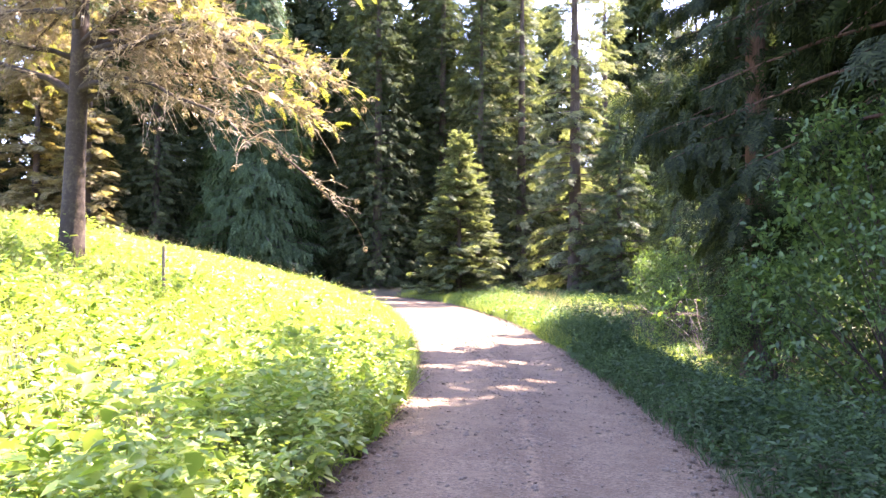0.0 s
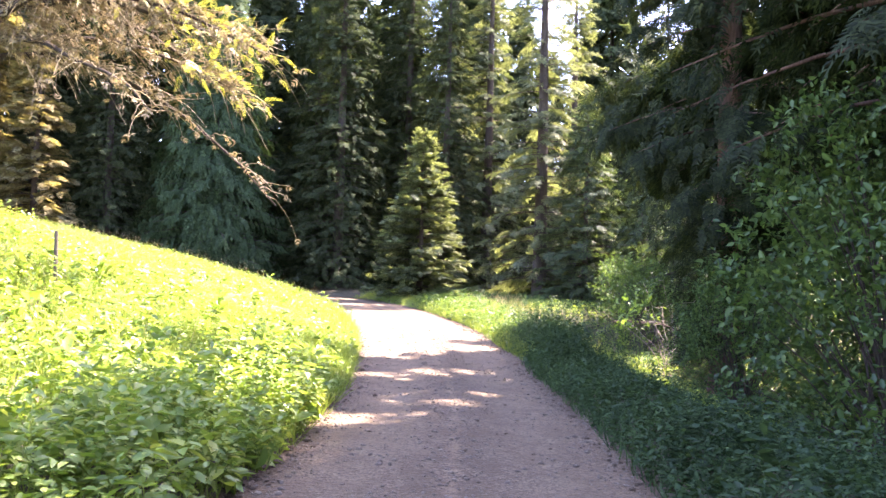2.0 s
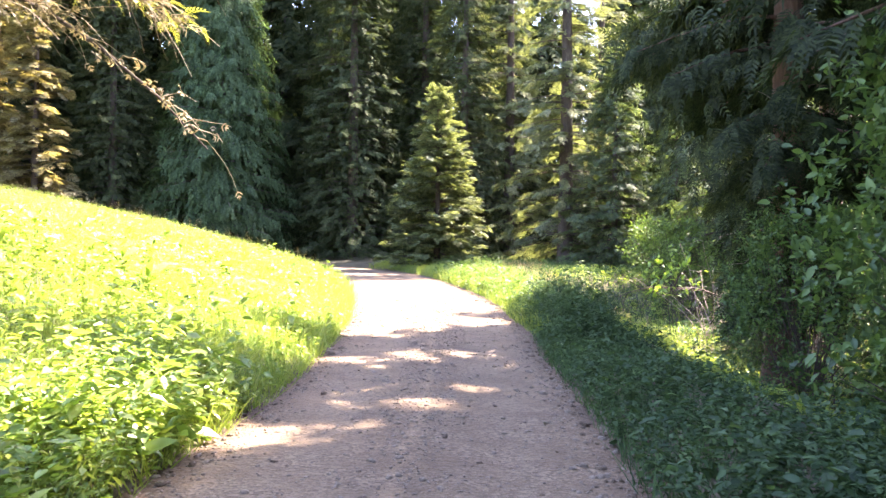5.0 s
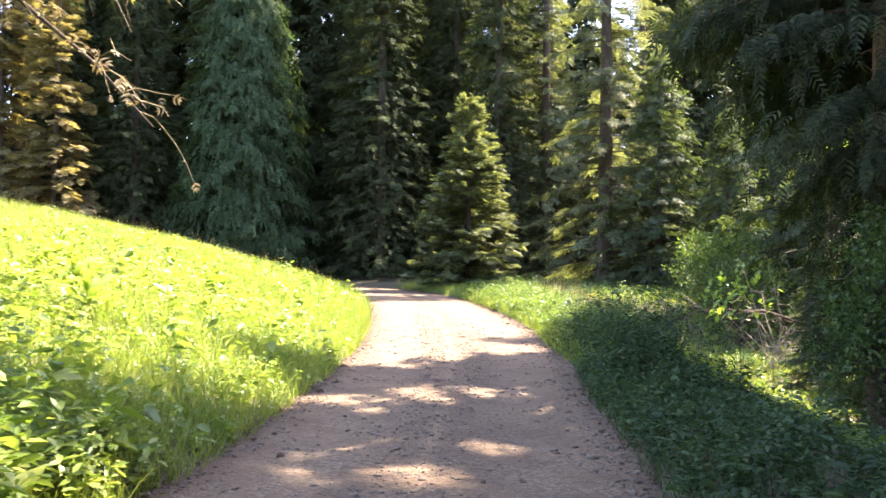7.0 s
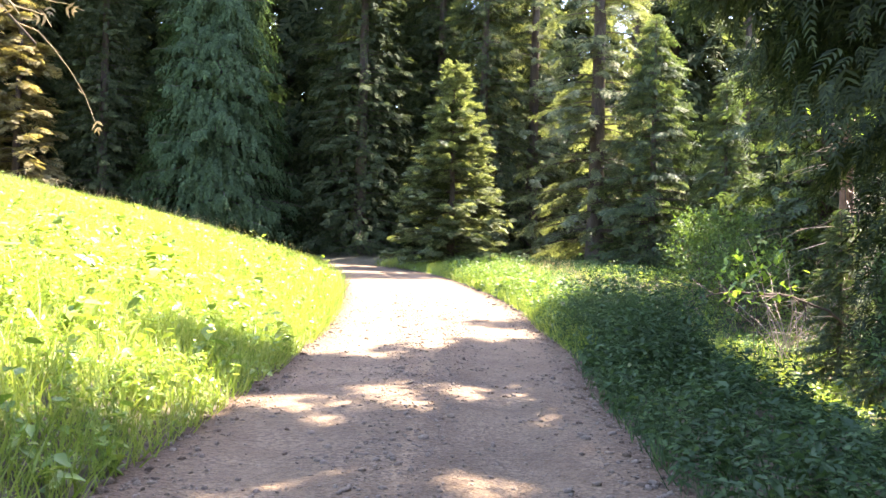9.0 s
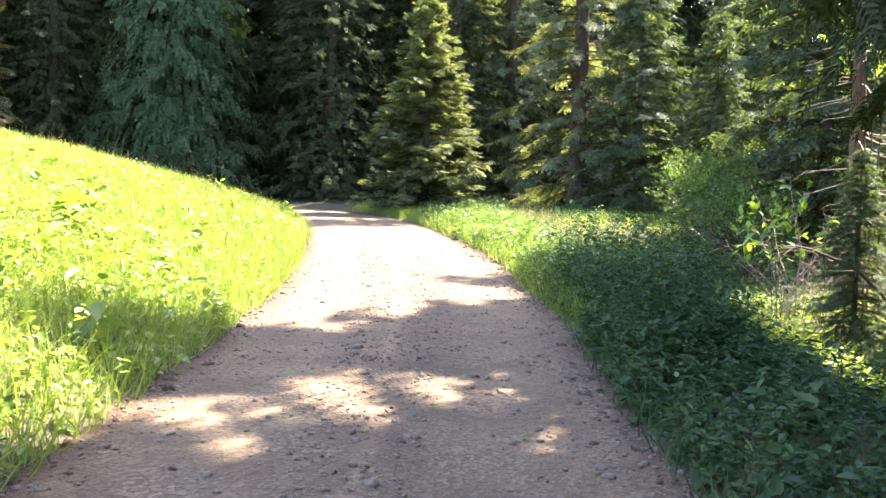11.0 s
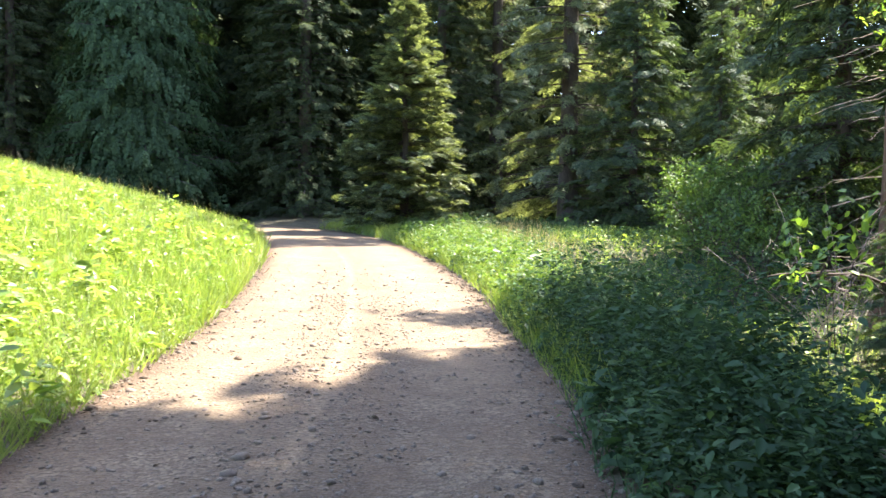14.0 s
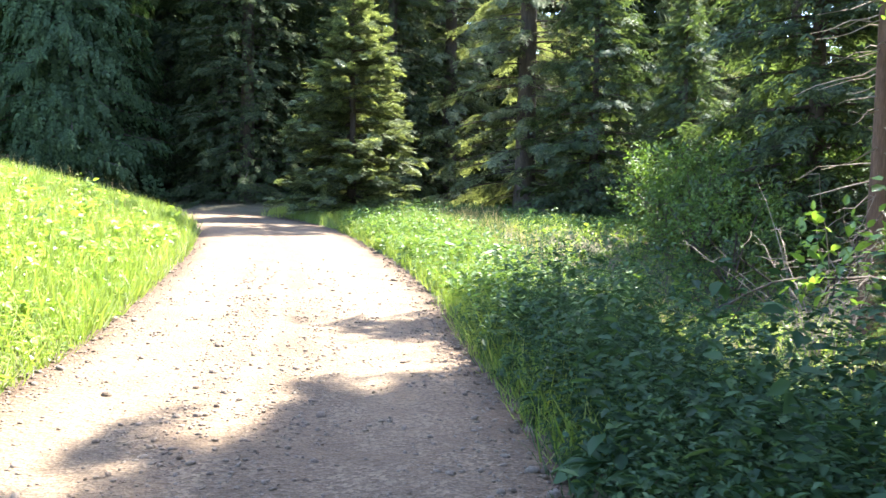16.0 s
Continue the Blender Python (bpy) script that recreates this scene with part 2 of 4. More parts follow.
class Heap:
    """Gathers pieces into one vertex and face list."""

    def __init__(self):
        self.V, self.F, self.n = [], [], 0

    def put(self, V, F):
        self.V.append(np.asarray(V, float).reshape(-1, 3))
        self.F.append(np.asarray(F, int).reshape(-1, 3) + self.n)
        self.n += len(self.V[-1])

    def done(self):
        return np.concatenate(self.V), np.concatenate(self.F)


def unit(a):
    return a / np.maximum(np.linalg.norm(a, axis=-1, keepdims=True), 1e-9)


def frames_along(along, up):
    """Turns whose y runs along and whose z lies near up, one per row."""
    y = unit(along)
    x = unit(np.cross(y, up))
    z = np.cross(x, y)
    return np.stack([x, y, z], axis=-1)


def scatter(V, F, turns, places, sizes):
    """Copies of a small template, each turned, sized and placed."""
    V, F = np.asarray(V, float), np.asarray(F, int)
    n = len(places)
    sizes = np.asarray(sizes, float)
    sizes = sizes[:, None, None] if sizes.ndim == 1 else sizes[:, None, :]
    W = np.einsum("nij,nkj->nki", turns, V[None] * sizes) + places[:, None, :]
    return W.reshape(-1, 3), (F[None] + (np.arange(n) * len(V))[:, None, None]).reshape(-1, 3)


def tubes(paths, radii, sides=4):
    """Tapered tubes: paths (n, k, 3), radii (n, k)."""
    n, k, _ = paths.shape
    tang = np.gradient(paths, axis=1)
    ref = np.where(np.abs(unit(tang)[..., 2:3]) > 0.9, np.array([1.0, 0, 0]), np.array([0, 0, 1.0]))
    a = unit(np.cross(tang, ref))
    b = unit(np.cross(tang, a))
    ang = np.arange(sides) / sides * 2 * np.pi
    ring = a[:, :, None] * np.cos(ang)[None, None, :, None] + b[:, :, None] * np.sin(ang)[None, None, :, None]
    V = paths[:, :, None] + ring * radii[:, :, None, None]
    F = []
    for j in range(k - 1):
        for i in range(sides):
            p, q = j * sides + i, j * sides + (i + 1) % sides
            F += [(p, q, q + sides), (p, q + sides, p + sides)]
    F = np.array(F)
    return V.reshape(-1, 3), (F[None] + (np.arange(n) * k * sides)[:, None, None]).reshape(-1, 3)


LEAF_V = [(0, 0, 0), (-0.24, 0.28, 0.06), (-0.21, 0.62, 0.04), (0, 1, -0.12), (0.21, 0.62, 0.04), (0.24, 0.28, 0.06)]
LEAF_F = [(0, 2, 1), (0, 3, 2), (0, 4, 3), (0, 5, 4)]


def spray(pairs, length, width, spread, sag, tip=True):
    """A flat twig of narrow leaflets in pairs along y."""
    V, F = [], []
    for i in range(pairs):
        s = (i + 0.3) / pairs
        for side in (-1, 1):
            L = length * (1 - 0.55 * s)
            ox, oy = side * spread * L, L * 0.75
            n = len(V)
            V += [(0, s - width * 0.5, -sag * s * s), (side * L * 0.35 + ox * 0.2, s + oy * 0.5 - width, -sag * s * s), (ox, s + oy, -sag * s * s - 0.12 * L), (0, s + width, -sag * s * s)]
            F += [(n, n + 1, n + 2), (n, n + 2, n + 3)]
    if tip:
        n = len(V)
        V += [(-width, 0.8, -sag * 0.7), (0, 1.25, -sag * 1.4), (width, 0.8, -sag * 0.7)]
        F += [(n, n + 1, n + 2)]
    return V, F


SPRAYS = {
    "flat": spray(4, 0.6, 0.08, 0.75, 0.15),
    "thin": spray(6, 0.40, 0.034, 0.7, 0.3),
    "hang": spray(3, 0.36, 0.075, 0.5, 0.0),
    "needle": spray(3, 0.5, 0.06, 0.62, 0.15),
    "rough": spray(3, 0.75, 0.13, 0.7, 0.2),
}

# ---- lie of the land ----
LINE = np.array([(0.4, -300), (0.3, -40), (0.2, -10), (0.0, 2), (-0.15, 7), (-0.35, 11), (-0.8, 16), (-1.6, 21.6), (-2.7, 28), (-4.3, 35), (-6.6, 42.5), (-8.6, 47.5), (-11.5, 52), (-16, 55.5), (-23, 58), (-45, 62), (-300, 90)], float)
seg = np.r_[0, np.cumsum(np.hypot(*np.diff(LINE, axis=0).T))]
ss = np.arange(seg[1], seg[-2], 0.25)
CL = np.stack([np.interp(ss, seg, LINE[:, 0]), np.interp(ss, seg, LINE[:, 1])], 1)
ker = np.ones(25) / 25
CL = np.stack([np.convolve(np.pad(CL[:, i], 12, mode="edge"), ker, "valid") for i in (0, 1)], 1)
TAN = unit(np.gradient(CL, axis=0))
STATION = ss - np.interp(0.0, CL[:, 1][CL[:, 1] < 40], ss[CL[:, 1] < 40])


def smooth01(v):
    v = np.clip(v, 0, 1)
    return v * v * (3 - 2 * v)


def along_road(x, y):
    """Station along the road, and the distance to its left (negative: right)."""
    x, y = np.asarray(x, float).ravel(), np.asarray(y, float).ravel()
    st, lat = np.empty(len(x)), np.empty(len(x))
    for i in range(0, len(x), 8000):
        d = np.stack([x[i:i + 8000], y[i:i + 8000]], 1)[:, None] - CL[None]
        k = np.argmin((d ** 2).sum(2), axis=1)
        dd = d[np.arange(len(k)), k]
        left = np.stack([-TAN[k, 1], TAN[k, 0]], 1)
        st[i:i + 8000] = STATION[k]
        side = np.sign((dd * left).sum(1))
        lat[i:i + 8000] = side * np.hypot(*dd.T)
    return st, lat


def half_width(st, lat=1.0):
    """Half the road's width; its right side widens past the bank's nose."""
    return 1.83 + 0.022 * np.clip(st - 14, 0, 16) + np.where(np.asarray(lat) > 0, 0.0, 0.32) * smooth01((st - 19) / 4)


def wave(x, y, f, k):
    return np.sin(x * f * 1.3 + k) * np.cos(y * f + 2 * k) + 0.5 * np.sin(x * f * 2.7 - y * f * 2.1 + 3 * k)


def land(x, y):
    x, y = np.asarray(x, float).ravel(), np.asarray(y, float).ravel()
    st, lat = along_road(x, y)
    hw = half_width(st, lat)
    z = 0.035 * np.clip(st - 26, 0, 30) + 0.03 * np.clip(st - 56, 0, 30)
    d = np.abs(lat) - hw
    out = np.maximum(d, 0)
    left = 4.7 * np.tanh(out * 0.30 / 4.7) * (1 - 0.07 * smooth01((st - 25) / 15) + 0.09 * np.exp(-((st - 19) / 7) ** 2)) - 0.11 * np.clip(out - 17, 0, 40) + 0.06 * smooth01(out / 0.5) + 0.2 * smooth01((out - 5) / 5) * np.exp(-((st - 22) / 6) ** 2)
    low = 1 - smooth01((st - 33) / 9)
    right = 0.16 * smooth01(out / 0.7) - 1.25 * low * smooth01((out - 1.0) / 4.4) + 0.35 * (1 - low) * smooth01(out / 5)
    z = z + np.where(lat > 0, left, right)
    z = z + 0.05 * wave(x, y, 0.9, 1.0) * smooth01(out / 1.5) - 0.06 * smooth01(-d / 0.35)
    return z


def road_height(x, y):
    x, y = np.asarray(x, float).ravel(), np.asarray(y, float).ravel()
    st, lat = along_road(x, y)
    hw = half_width(st, lat)
    z = 0.035 * np.clip(st - 26, 0, 30) + 0.03 * np.clip(st - 56, 0, 30)
    r = lat / hw
    z = z + 0.045 * (1 - r * r) - 0.02 * np.exp(-((np.abs(lat) - 0.85) / 0.25) ** 2)
    return z + 0.006 * wave(x, y, 2.2, 0.4) + 0.003 * wave(x, y, 7.0, 2.0)


def axis_steps(lo, hi, fine, far):
    core = np.arange(lo, hi + 1e-6, fine)
    grow = np.cumsum(fine * 1.35 ** np.arange(1, 60))
    grow = grow[grow < far]
    return np.r_[lo - grow[::-1], core, hi + grow]


gx, gy = axis_steps(-24, 16, 0.4, 900), axis_steps(-4, 64, 0.4, 900)
GX, GY = np.meshgrid(gx, gy)
GZ = land(GX, GY)
nx, ny = len(gx), len(gy)
ii = (np.arange(ny - 1)[:, None] * nx + np.arange(nx - 1)[None]).ravel()
GF = np.concatenate([np.stack([ii, ii + 1, ii + nx + 1], 1), np.stack([ii, ii + nx + 1, ii + nx], 1)])
ground = new("ground", mesh_of("ground", np.stack([GX.ravel(), GY.ravel(), GZ], 1), GF, M_EARTH, True))
tagged(ground, "grassy and mossy earth rising into a meadow mound", "ground", kind="structure")

# the gravel road: its own sheet with a ragged edge
st_pick = np.where((STATION > -30) & (STATION < 95))[0][::1]
across = np.linspace(-1, 1, 25)
hw = half_width(STATION[st_pick])
rag_l = 0.10 * wave(STATION[st_pick], STATION[st_pick] * 0.3, 2.3, 0.7) + 0.05 * wave(STATION[st_pick], STATION[st_pick], 6.1, 1.7)
rag_r = 0.10 * wave(STATION[st_pick], STATION[st_pick] * 0.4, 1.9, 2.7) + 0.05 * wave(STATION[st_pick], STATION[st_pick], 5.3, 0.2)
hw_right = half_width(STATION[st_pick], -1.0)
latg = across[None] * np.where(across[None] > 0, hw[:, None], hw_right[:, None]) + across[None] * 0.12
latg = latg + np.where(across[None] > 0.85, rag_l[:, None], 0) + np.where(across[None] < -0.85, rag_r[:, None], 0)
lf = np.stack([-TAN[st_pick, 1], TAN[st_pick, 0]], 1)
RXY = CL[st_pick][:, None] + lf[:, None] * latg[..., None]
RZ = road_height(RXY[..., 0], RXY[..., 1]).reshape(latg.shape)
RV = np.concatenate([RXY, RZ[..., None]], 2).reshape(-1, 3)
nr, nc = latg.shape
ii = (np.arange(nr - 1)[:, None] * nc + np.arange(nc - 1)[None]).ravel()
RF = np.concatenate([np.stack([ii, ii + nc, ii + nc + 1], 1), np.stack([ii, ii + nc + 1, ii + 1], 1)])[:, ::-1]
road_mesh = mesh_of("road", RV, RF, M_GRAVEL, True)
road_mesh.attributes.new("across", "FLOAT", "POINT").data.foreach_set("value", np.broadcast_to((across * 0.5 + 0.5)[None], latg.shape).ravel().astype(np.float32))
road = new("road", road_mesh)
tagged(road, "packed pinkish-grey gravel forest road with faint wheel tracks", "road", kind="structure")

# ---- trees ----


def trunk_mesh(H, r0, flare, lean=0.0, sides=14, rings=18, gen=None):
    s = np.linspace(0, 1, rings) ** 1.3
    r = r0 * (1 - s) ** 0.85 + 0.02
    r = r + flare * r0 * np.exp(-s * H / 0.5)
    ang = np.arange(sides) / sides * 2 * np.pi
    lob = 1 + 0.10 * np.sin(ang * 5 + 1)[None] * np.exp(-s * H / 1.2)[:, None] + 0.03 * gen.standard_normal((rings, sides))
    cx = lean * s * H + 0.06 * np.sin(s * 7) * s
    V = np.stack([cx[:, None] + np.cos(ang) * r[:, None] * lob, np.sin(ang) * r[:, None] * lob, np.broadcast_to((s * H)[:, None], lob.shape)], 2)
    V[0, :, 2] = -0.5
    F = []
    for j in range(rings - 1):
        for i in range(sides):
            p, q = j * sides + i, j * sides + (i + 1) % sides
            F += [(p, q, q + sides), (p, q + sides, p + sides)]
    return V.reshape(-1, 3), F


def conifer(name, H, R, low, nb, ns, rise, droop, kind, size, taper, r0, needles, bark, seed, label, bare=0, flare=0.35, hang=0.0, gap=0.0, fill=0):
    """A conifer: tapered trunk, limbs in rough whorls, and a crown of needle sprays."""
    gen = np.random.default_rng(seed)
    tree = new(name)
    tagged(tree, label, "tree")
    part("trunk", *trunk_mesh(H, r0, flare, gen=gen), bark, tree, smooth=True)
    s0 = np.sort(gen.random(nb)) ** 1.15
    whorl = np.round(s0 * H / 0.45) * 0.45 / H
    s0 = np.clip(0.65 * whorl + 0.35 * s0, 0, 0.985)
    zb = low + s0 * (H - low)
    az = gen.random(nb) * 2 * np.pi
    L = R * ((1 - s0) ** taper * 0.93 + 0.05) * gen.uniform(0.6, 1.12, nb)
    upk = rise * gen.uniform(0.5, 1.3, nb) + 0.5 * s0 ** 3
    kp = 5
    t = np.linspace(0, 1, kp)
    rad = np.stack([np.cos(az), np.sin(az)], 1)
    side = np.stack([-np.sin(az), np.cos(az)], 1)
    bend = gen.normal(0, 0.07, nb)
    paths = np.zeros((nb, kp, 3))
    paths[..., :2] = rad[:, None] * (t[None] * L[:, None])[..., None] + side[:, None] * (bend[:, None] * L[:, None] * t[None] ** 2)[..., None]
    paths[..., 2] = zb[:, None] + upk[:, None] * L[:, None] * t[None] - droop * L[:, None] * (t[None] ** 2) + 0.06 * L[:, None] * t[None] ** 4
    radii = (0.012 + 0.012 * L)[:, None] * (1 - 0.85 * t)[None]
    tagged(part("branchwork", *tubes(paths, radii, 3), bark, tree), kind="stuff")
    # sprays
    n = int(ns)
    idx = np.repeat(np.arange(nb), np.maximum(3, (n * (L / R + 0.15)).astype(int)))
    if gap:
        idx = idx[gen.random(len(idx)) > gap * (0.5 + 0.5 * np.sin(idx * 12.9))]
    u = gen.random(len(idx)) ** 0.65
    u = 0.05 + 0.97 * u
    k = np.clip(u * (kp - 1), 0, kp - 1.001).astype(int)
    w = (u * (kp - 1) - k)[:, None]
    p0, p1 = paths[idx, k], paths[idx, k + 1]
    at = p0 * (1 - w) + p1 * w
    along = unit(p1 - p0)
    off = gen.choice([-1.0, 1.0], len(idx))[:, None] * gen.uniform(0.25, 1.1, len(idx))[:, None]
    sd = np.concatenate([side[idx], np.zeros((len(idx), 1))], 1)
    way = along + sd * off + gen.normal(0, 0.22, (len(idx), 3))
    way[:, 2] += gen.normal(0.02, 0.16, len(idx)) - hang * gen.uniform(0.5, 1.3, len(idx))
    up = np.array([0, 0, 1.0]) + gen.normal(0, 0.35, (len(idx), 3)) + (np.concatenate([rad[idx], np.zeros((len(idx), 1))], 1) * hang * 0.7)
    at[:, 2] += gen.normal(0, 0.05, len(idx))
    sz = size * gen.uniform(0.65, 1.25, len(idx)) * (0.55 + 0.45 * np.minimum(1, L[idx] / (0.4 * R)))
    if fill:
        # inner sprays that close the crown between the limbs
        sf = gen.random(fill) ** 1.3 * 0.97
        af = gen.random(fill) * 2 * np.pi
        rf = R * ((1 - sf) ** taper * 0.93 + 0.04) * np.sqrt(gen.uniform(0.03, 0.8, fill)) * (1 + 0.16 * np.sin(af * 5 + sf * 40))
        rw_ = np.stack([np.cos(af), np.sin(af), np.zeros(fill)], 1)
        at = np.concatenate([at, rw_ * rf[:, None] + np.array([0, 0, 1.0]) * (low + sf * (H - low) - 0.12 * rf)[:, None]])
        way = np.concatenate([way, rw_ * 0.8 + gen.normal(0, 0.45, (fill, 3)) - np.array([0, 0, 0.3 + hang])])
        up = np.concatenate([up, rw_ * (0.4 + hang) + np.array([0, 0, 0.8]) + gen.normal(0, 0.3, (fill, 3))])
        sz = np.concatenate([sz, size * gen.uniform(0.7, 1.4, fill)])
    part("crown", *scatter(*SPRAYS[kind], frames_along(way, up), at, sz), needles, tree)
    if bare:
        m = bare
        zb2 = gen.uniform(0.8, low + 1.5, m)
        a2 = gen.random(m) * 2 * np.pi
        L2 = gen.uniform(0.6, 2.2, m)
        pp = np.zeros((m, 5, 3))
        tt = np.linspace(0, 1, 5)
        pp[..., 0] = np.cos(a2)[:, None] * L2[:, None] * tt
        pp[..., 1] = np.sin(a2)[:, None] * L2[:, None] * tt
        pp[..., 2] = zb2[:, None] - 0.25 * L2[:, None] * tt + gen.normal(0, 0.05, (m, 5))
        part("dead_twigwork", *tubes(pp, (0.008 + 0.008 * L2)[:, None] * (1 - 0.8 * tt)[None], 3), M_TWIG, tree, "bare grey dead twigs")["kind"] = "stuff"
    return tree


def stand(tree, x, y, scale=1.0, turn=0.0, sink=0.05):
    z = float(land([x], [y])[0])
    tree.matrix_basis = pose(x, y, z - sink, 0, 0, turn) @ Matrix.Diagonal((scale, scale, scale, 1))
    return tree


def again(tree, x, y, scale=1.0, turn=0.0, tall=1.0, sink=0.05):
    z = float(land([x], [y])[0])
    return copy_thing(tree, pose(x, y, z - sink, 0, 0, turn) @ Matrix.Diagonal((scale / tree.scale[0], scale / tree.scale[1], scale * tall / tree.scale[2], 1)))


fir = conifer("young_fir_tree", 8.9, 2.75, 0.15, 380, 32, 0.12, 0.16, "flat", 0.38, 0.72, 0.14, M_FIR, M_BARK, 11, "young conical fir with pale upturned branch tips beside the road")
stand(fir, -5.6, 52.0, 1.17)

spruce = conifer("spruce_tree", 29, 4.0, 1.0, 330, 62, 0.05, 0.3, "needle", 0.44, 0.7, 0.42, M_SPRUCE_PALE, M_BARK, 12, "tall spruce with drooping branches, grey trunk and sunlight put into its pale needles", bare=20, hang=0.35, gap=0.2)
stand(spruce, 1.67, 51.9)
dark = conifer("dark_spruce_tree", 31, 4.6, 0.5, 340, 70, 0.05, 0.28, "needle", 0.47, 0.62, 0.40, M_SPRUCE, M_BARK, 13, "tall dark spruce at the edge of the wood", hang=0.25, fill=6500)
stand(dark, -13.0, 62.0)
cypress = conifer("weeping_cypress_tree", 24.5, 5.9, 0.2, 430, 70, 0.12, 0.30, "hang", 0.62, 0.62, 0.38, M_CYPRESS, M_BARK, 14, "large blue-green cypress with weeping hanging sprays", hang=1.7, gap=0.3, fill=17000)
stand(cypress, -21.5, 59.0)
pale = conifer("pale_conifer_tree", 24, 3.9, 1.0, 260, 26, 0.1, 0.3, "flat", 0.8, 0.7, 0.3, M_PALE, M_BARK, 15, "thin yellowish-brown conifer at the meadow's far edge", gap=0.4)
stand(pale, -38, 57)
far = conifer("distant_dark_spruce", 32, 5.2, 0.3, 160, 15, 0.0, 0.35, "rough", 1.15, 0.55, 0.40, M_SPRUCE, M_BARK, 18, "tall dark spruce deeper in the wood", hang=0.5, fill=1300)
stand(far, -10.5, 73.0)

random.seed(3)
# wood behind the bend, then along both flanks and behind the walker
for x, y, s, src in [(-8.5, 66, 1.0, dark), (-16.0, 67, 1.0, dark), (-5.0, 61, 0.85, dark), (-30.5, 61, 0.85, dark),
                     (-2.0, 63, 1.0, spruce), (4.5, 66, 0.95, spruce), (-5.5, 67.5, 0.9, spruce), (10.5, 60, 0.8, spruce), (14.0, 56, 0.75, spruce),
                     (-21, 71, 1.0, far), (7.0, 80, 0.8, far), (-41, 65, 1.0, far), (-33.5, 69, 1.0, far), (-52, 66, 1.1, far),
                     (-28, 79, 0.8, far), (-14, 81, 0.8, far), (0, 78, 0.8, far), (28, 70, 1.0, far), (12, 76, 0.8, far), (15.5, 67, 0.9, far), (17, 82, 0.8, far), (8, 73, 1.0, far), (21.5, 63, 0.9, far), (31, 62, 0.9, far), (-4, 74, 1.0, far), (-16, 72, 1.0, far), (-25, 66, 1.0, far),
                     (23, 36, 0.9, far), (21, 27, 0.8, far), (34, 56, 1.0, far), (28, 22, 0.9, far),
                     (-60, 44, 1.0, far), (-64, 28, 1.0, far), (22, 12, 0.9, far), (20, 0, 0.9, far), (14, -10, 0.9, far), (8, -22, 0.9, far), (-12, -28, 0.9, far),
                     (-32, -24, 0.9, far), (24, -18, 1.0, far), (-2, -36, 1.0, far), (-62, 8, 1.0, far), (-46, 61, 1.0, far), (-56, 56, 1.0, far),
                     (-43, 55, 0.9, pale), (-33.5, 56.5, 0.85, pale), (-50, 50, 1.0, pale), (-38, 72, 1.1, far), (-19, 77, 0.85, far), (-26, 85, 0.8, far), (-12, 88, 0.8, far), (-5, 87, 0.75, far), (3, 89, 0.8, far), (-34, 84, 0.8, far), (-44, 74, 1.1, far), (-60, 70, 1.1, far), (-64, 60, 1.1, far), (-70, 48, 1.1, far), (-74, 34, 1.1, far), (-29, 70, 1.05, far), (-38, 63, 0.8, dark)]:
    again(src, x, y, s, random.uniform(0, 360), random.uniform(0.95, 1.12))

# the rest of the wood, far behind
gen_w = np.random.default_rng(66)
n_w = 11000
aw = gen_w.uniform(0.12, np.pi * 1.02, n_w)
rw = gen_w.uniform(98, 118, n_w)
zw = 18 * gen_w.random(n_w) ** 1.2 * (0.75 + 0.25 * np.sin(aw * 60))
wv = gen_w.normal(0, 1, (n_w, 3)) + np.array([0, 0, -0.6])
woods = new("far_woods", mesh_of("far_woods", *scatter(*SPRAYS["rough"], frames_along(wv, gen_w.normal(0, 1, (n_w, 3))), np.column_stack([np.cos(aw) * rw, np.sin(aw) * rw, zw]), gen_w.uniform(2.0, 4.2, n_w)), M_SPRUCE))
tagged(woods, "dark conifer wood in the distance", "woods", kind="stuff")

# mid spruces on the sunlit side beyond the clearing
mid = conifer("sun_toned_spruce_tree", 14, 3.7, 0.4, 330, 46, 0.06, 0.26, "needle", 0.44, 0.72, 0.2, M_SPRUCE_LIT, M_BARK, 16, "spruce with drooping branches beside the clearing, sunlight put into its needle colour", hang=0.3, fill=1500)
stand(mid, 9.8, 42.5, 1.25)
again(mid, 4.2, 49.5, 0.85, 80)
again(mid, 7.0, 47.0, 0.6, 140)
# Next two, much smaller, serve as dark low foliage before the half-dead trunk
again(mid, 6.3, 26.4, 0.24, 10)
again(mid, 6.3, 29.4, 0.28, 200)
again(mid, 15.5, 49.5, 0.95, 200)

# big trees that shade the road
redtree = conifer("red_barked_conifer", 21, 4.3, 6.0, 205, 46, 0.0, 0.34, "thin", 0.55, 0.45, 0.42, M_DARK, M_REDBARK, 17, "big conifer with red fibrous bark and dark hanging branches", bare=26, flare=1.2, hang=0.8)
stand(redtree, 6.9, 14.6, 1.0, 250)
for x, y, s, a in [(10.6, 21.8, 1.1, 75), (7.2, 9.4, 1.08, 310), (8.4, 3.5, 0.85, 30), (8.5, -3.0, 0.85, 160)]:
    again(redtree, x, y, 1.02, a, s)
snag = conifer("half_dead_conifer", 11, 1.5, 7.5, 22, 26, 0.0, 0.3, "flat", 0.42, 0.5, 0.25, M_SPRUCE, M_REDBARK, 27, "half-dead conifer trunk with red fibrous bark and bare twigs", bare=70, flare=1.2, hang=0.5)
stand(snag, 7.9, 34.2)
gen_o = np.random.default_rng(61)


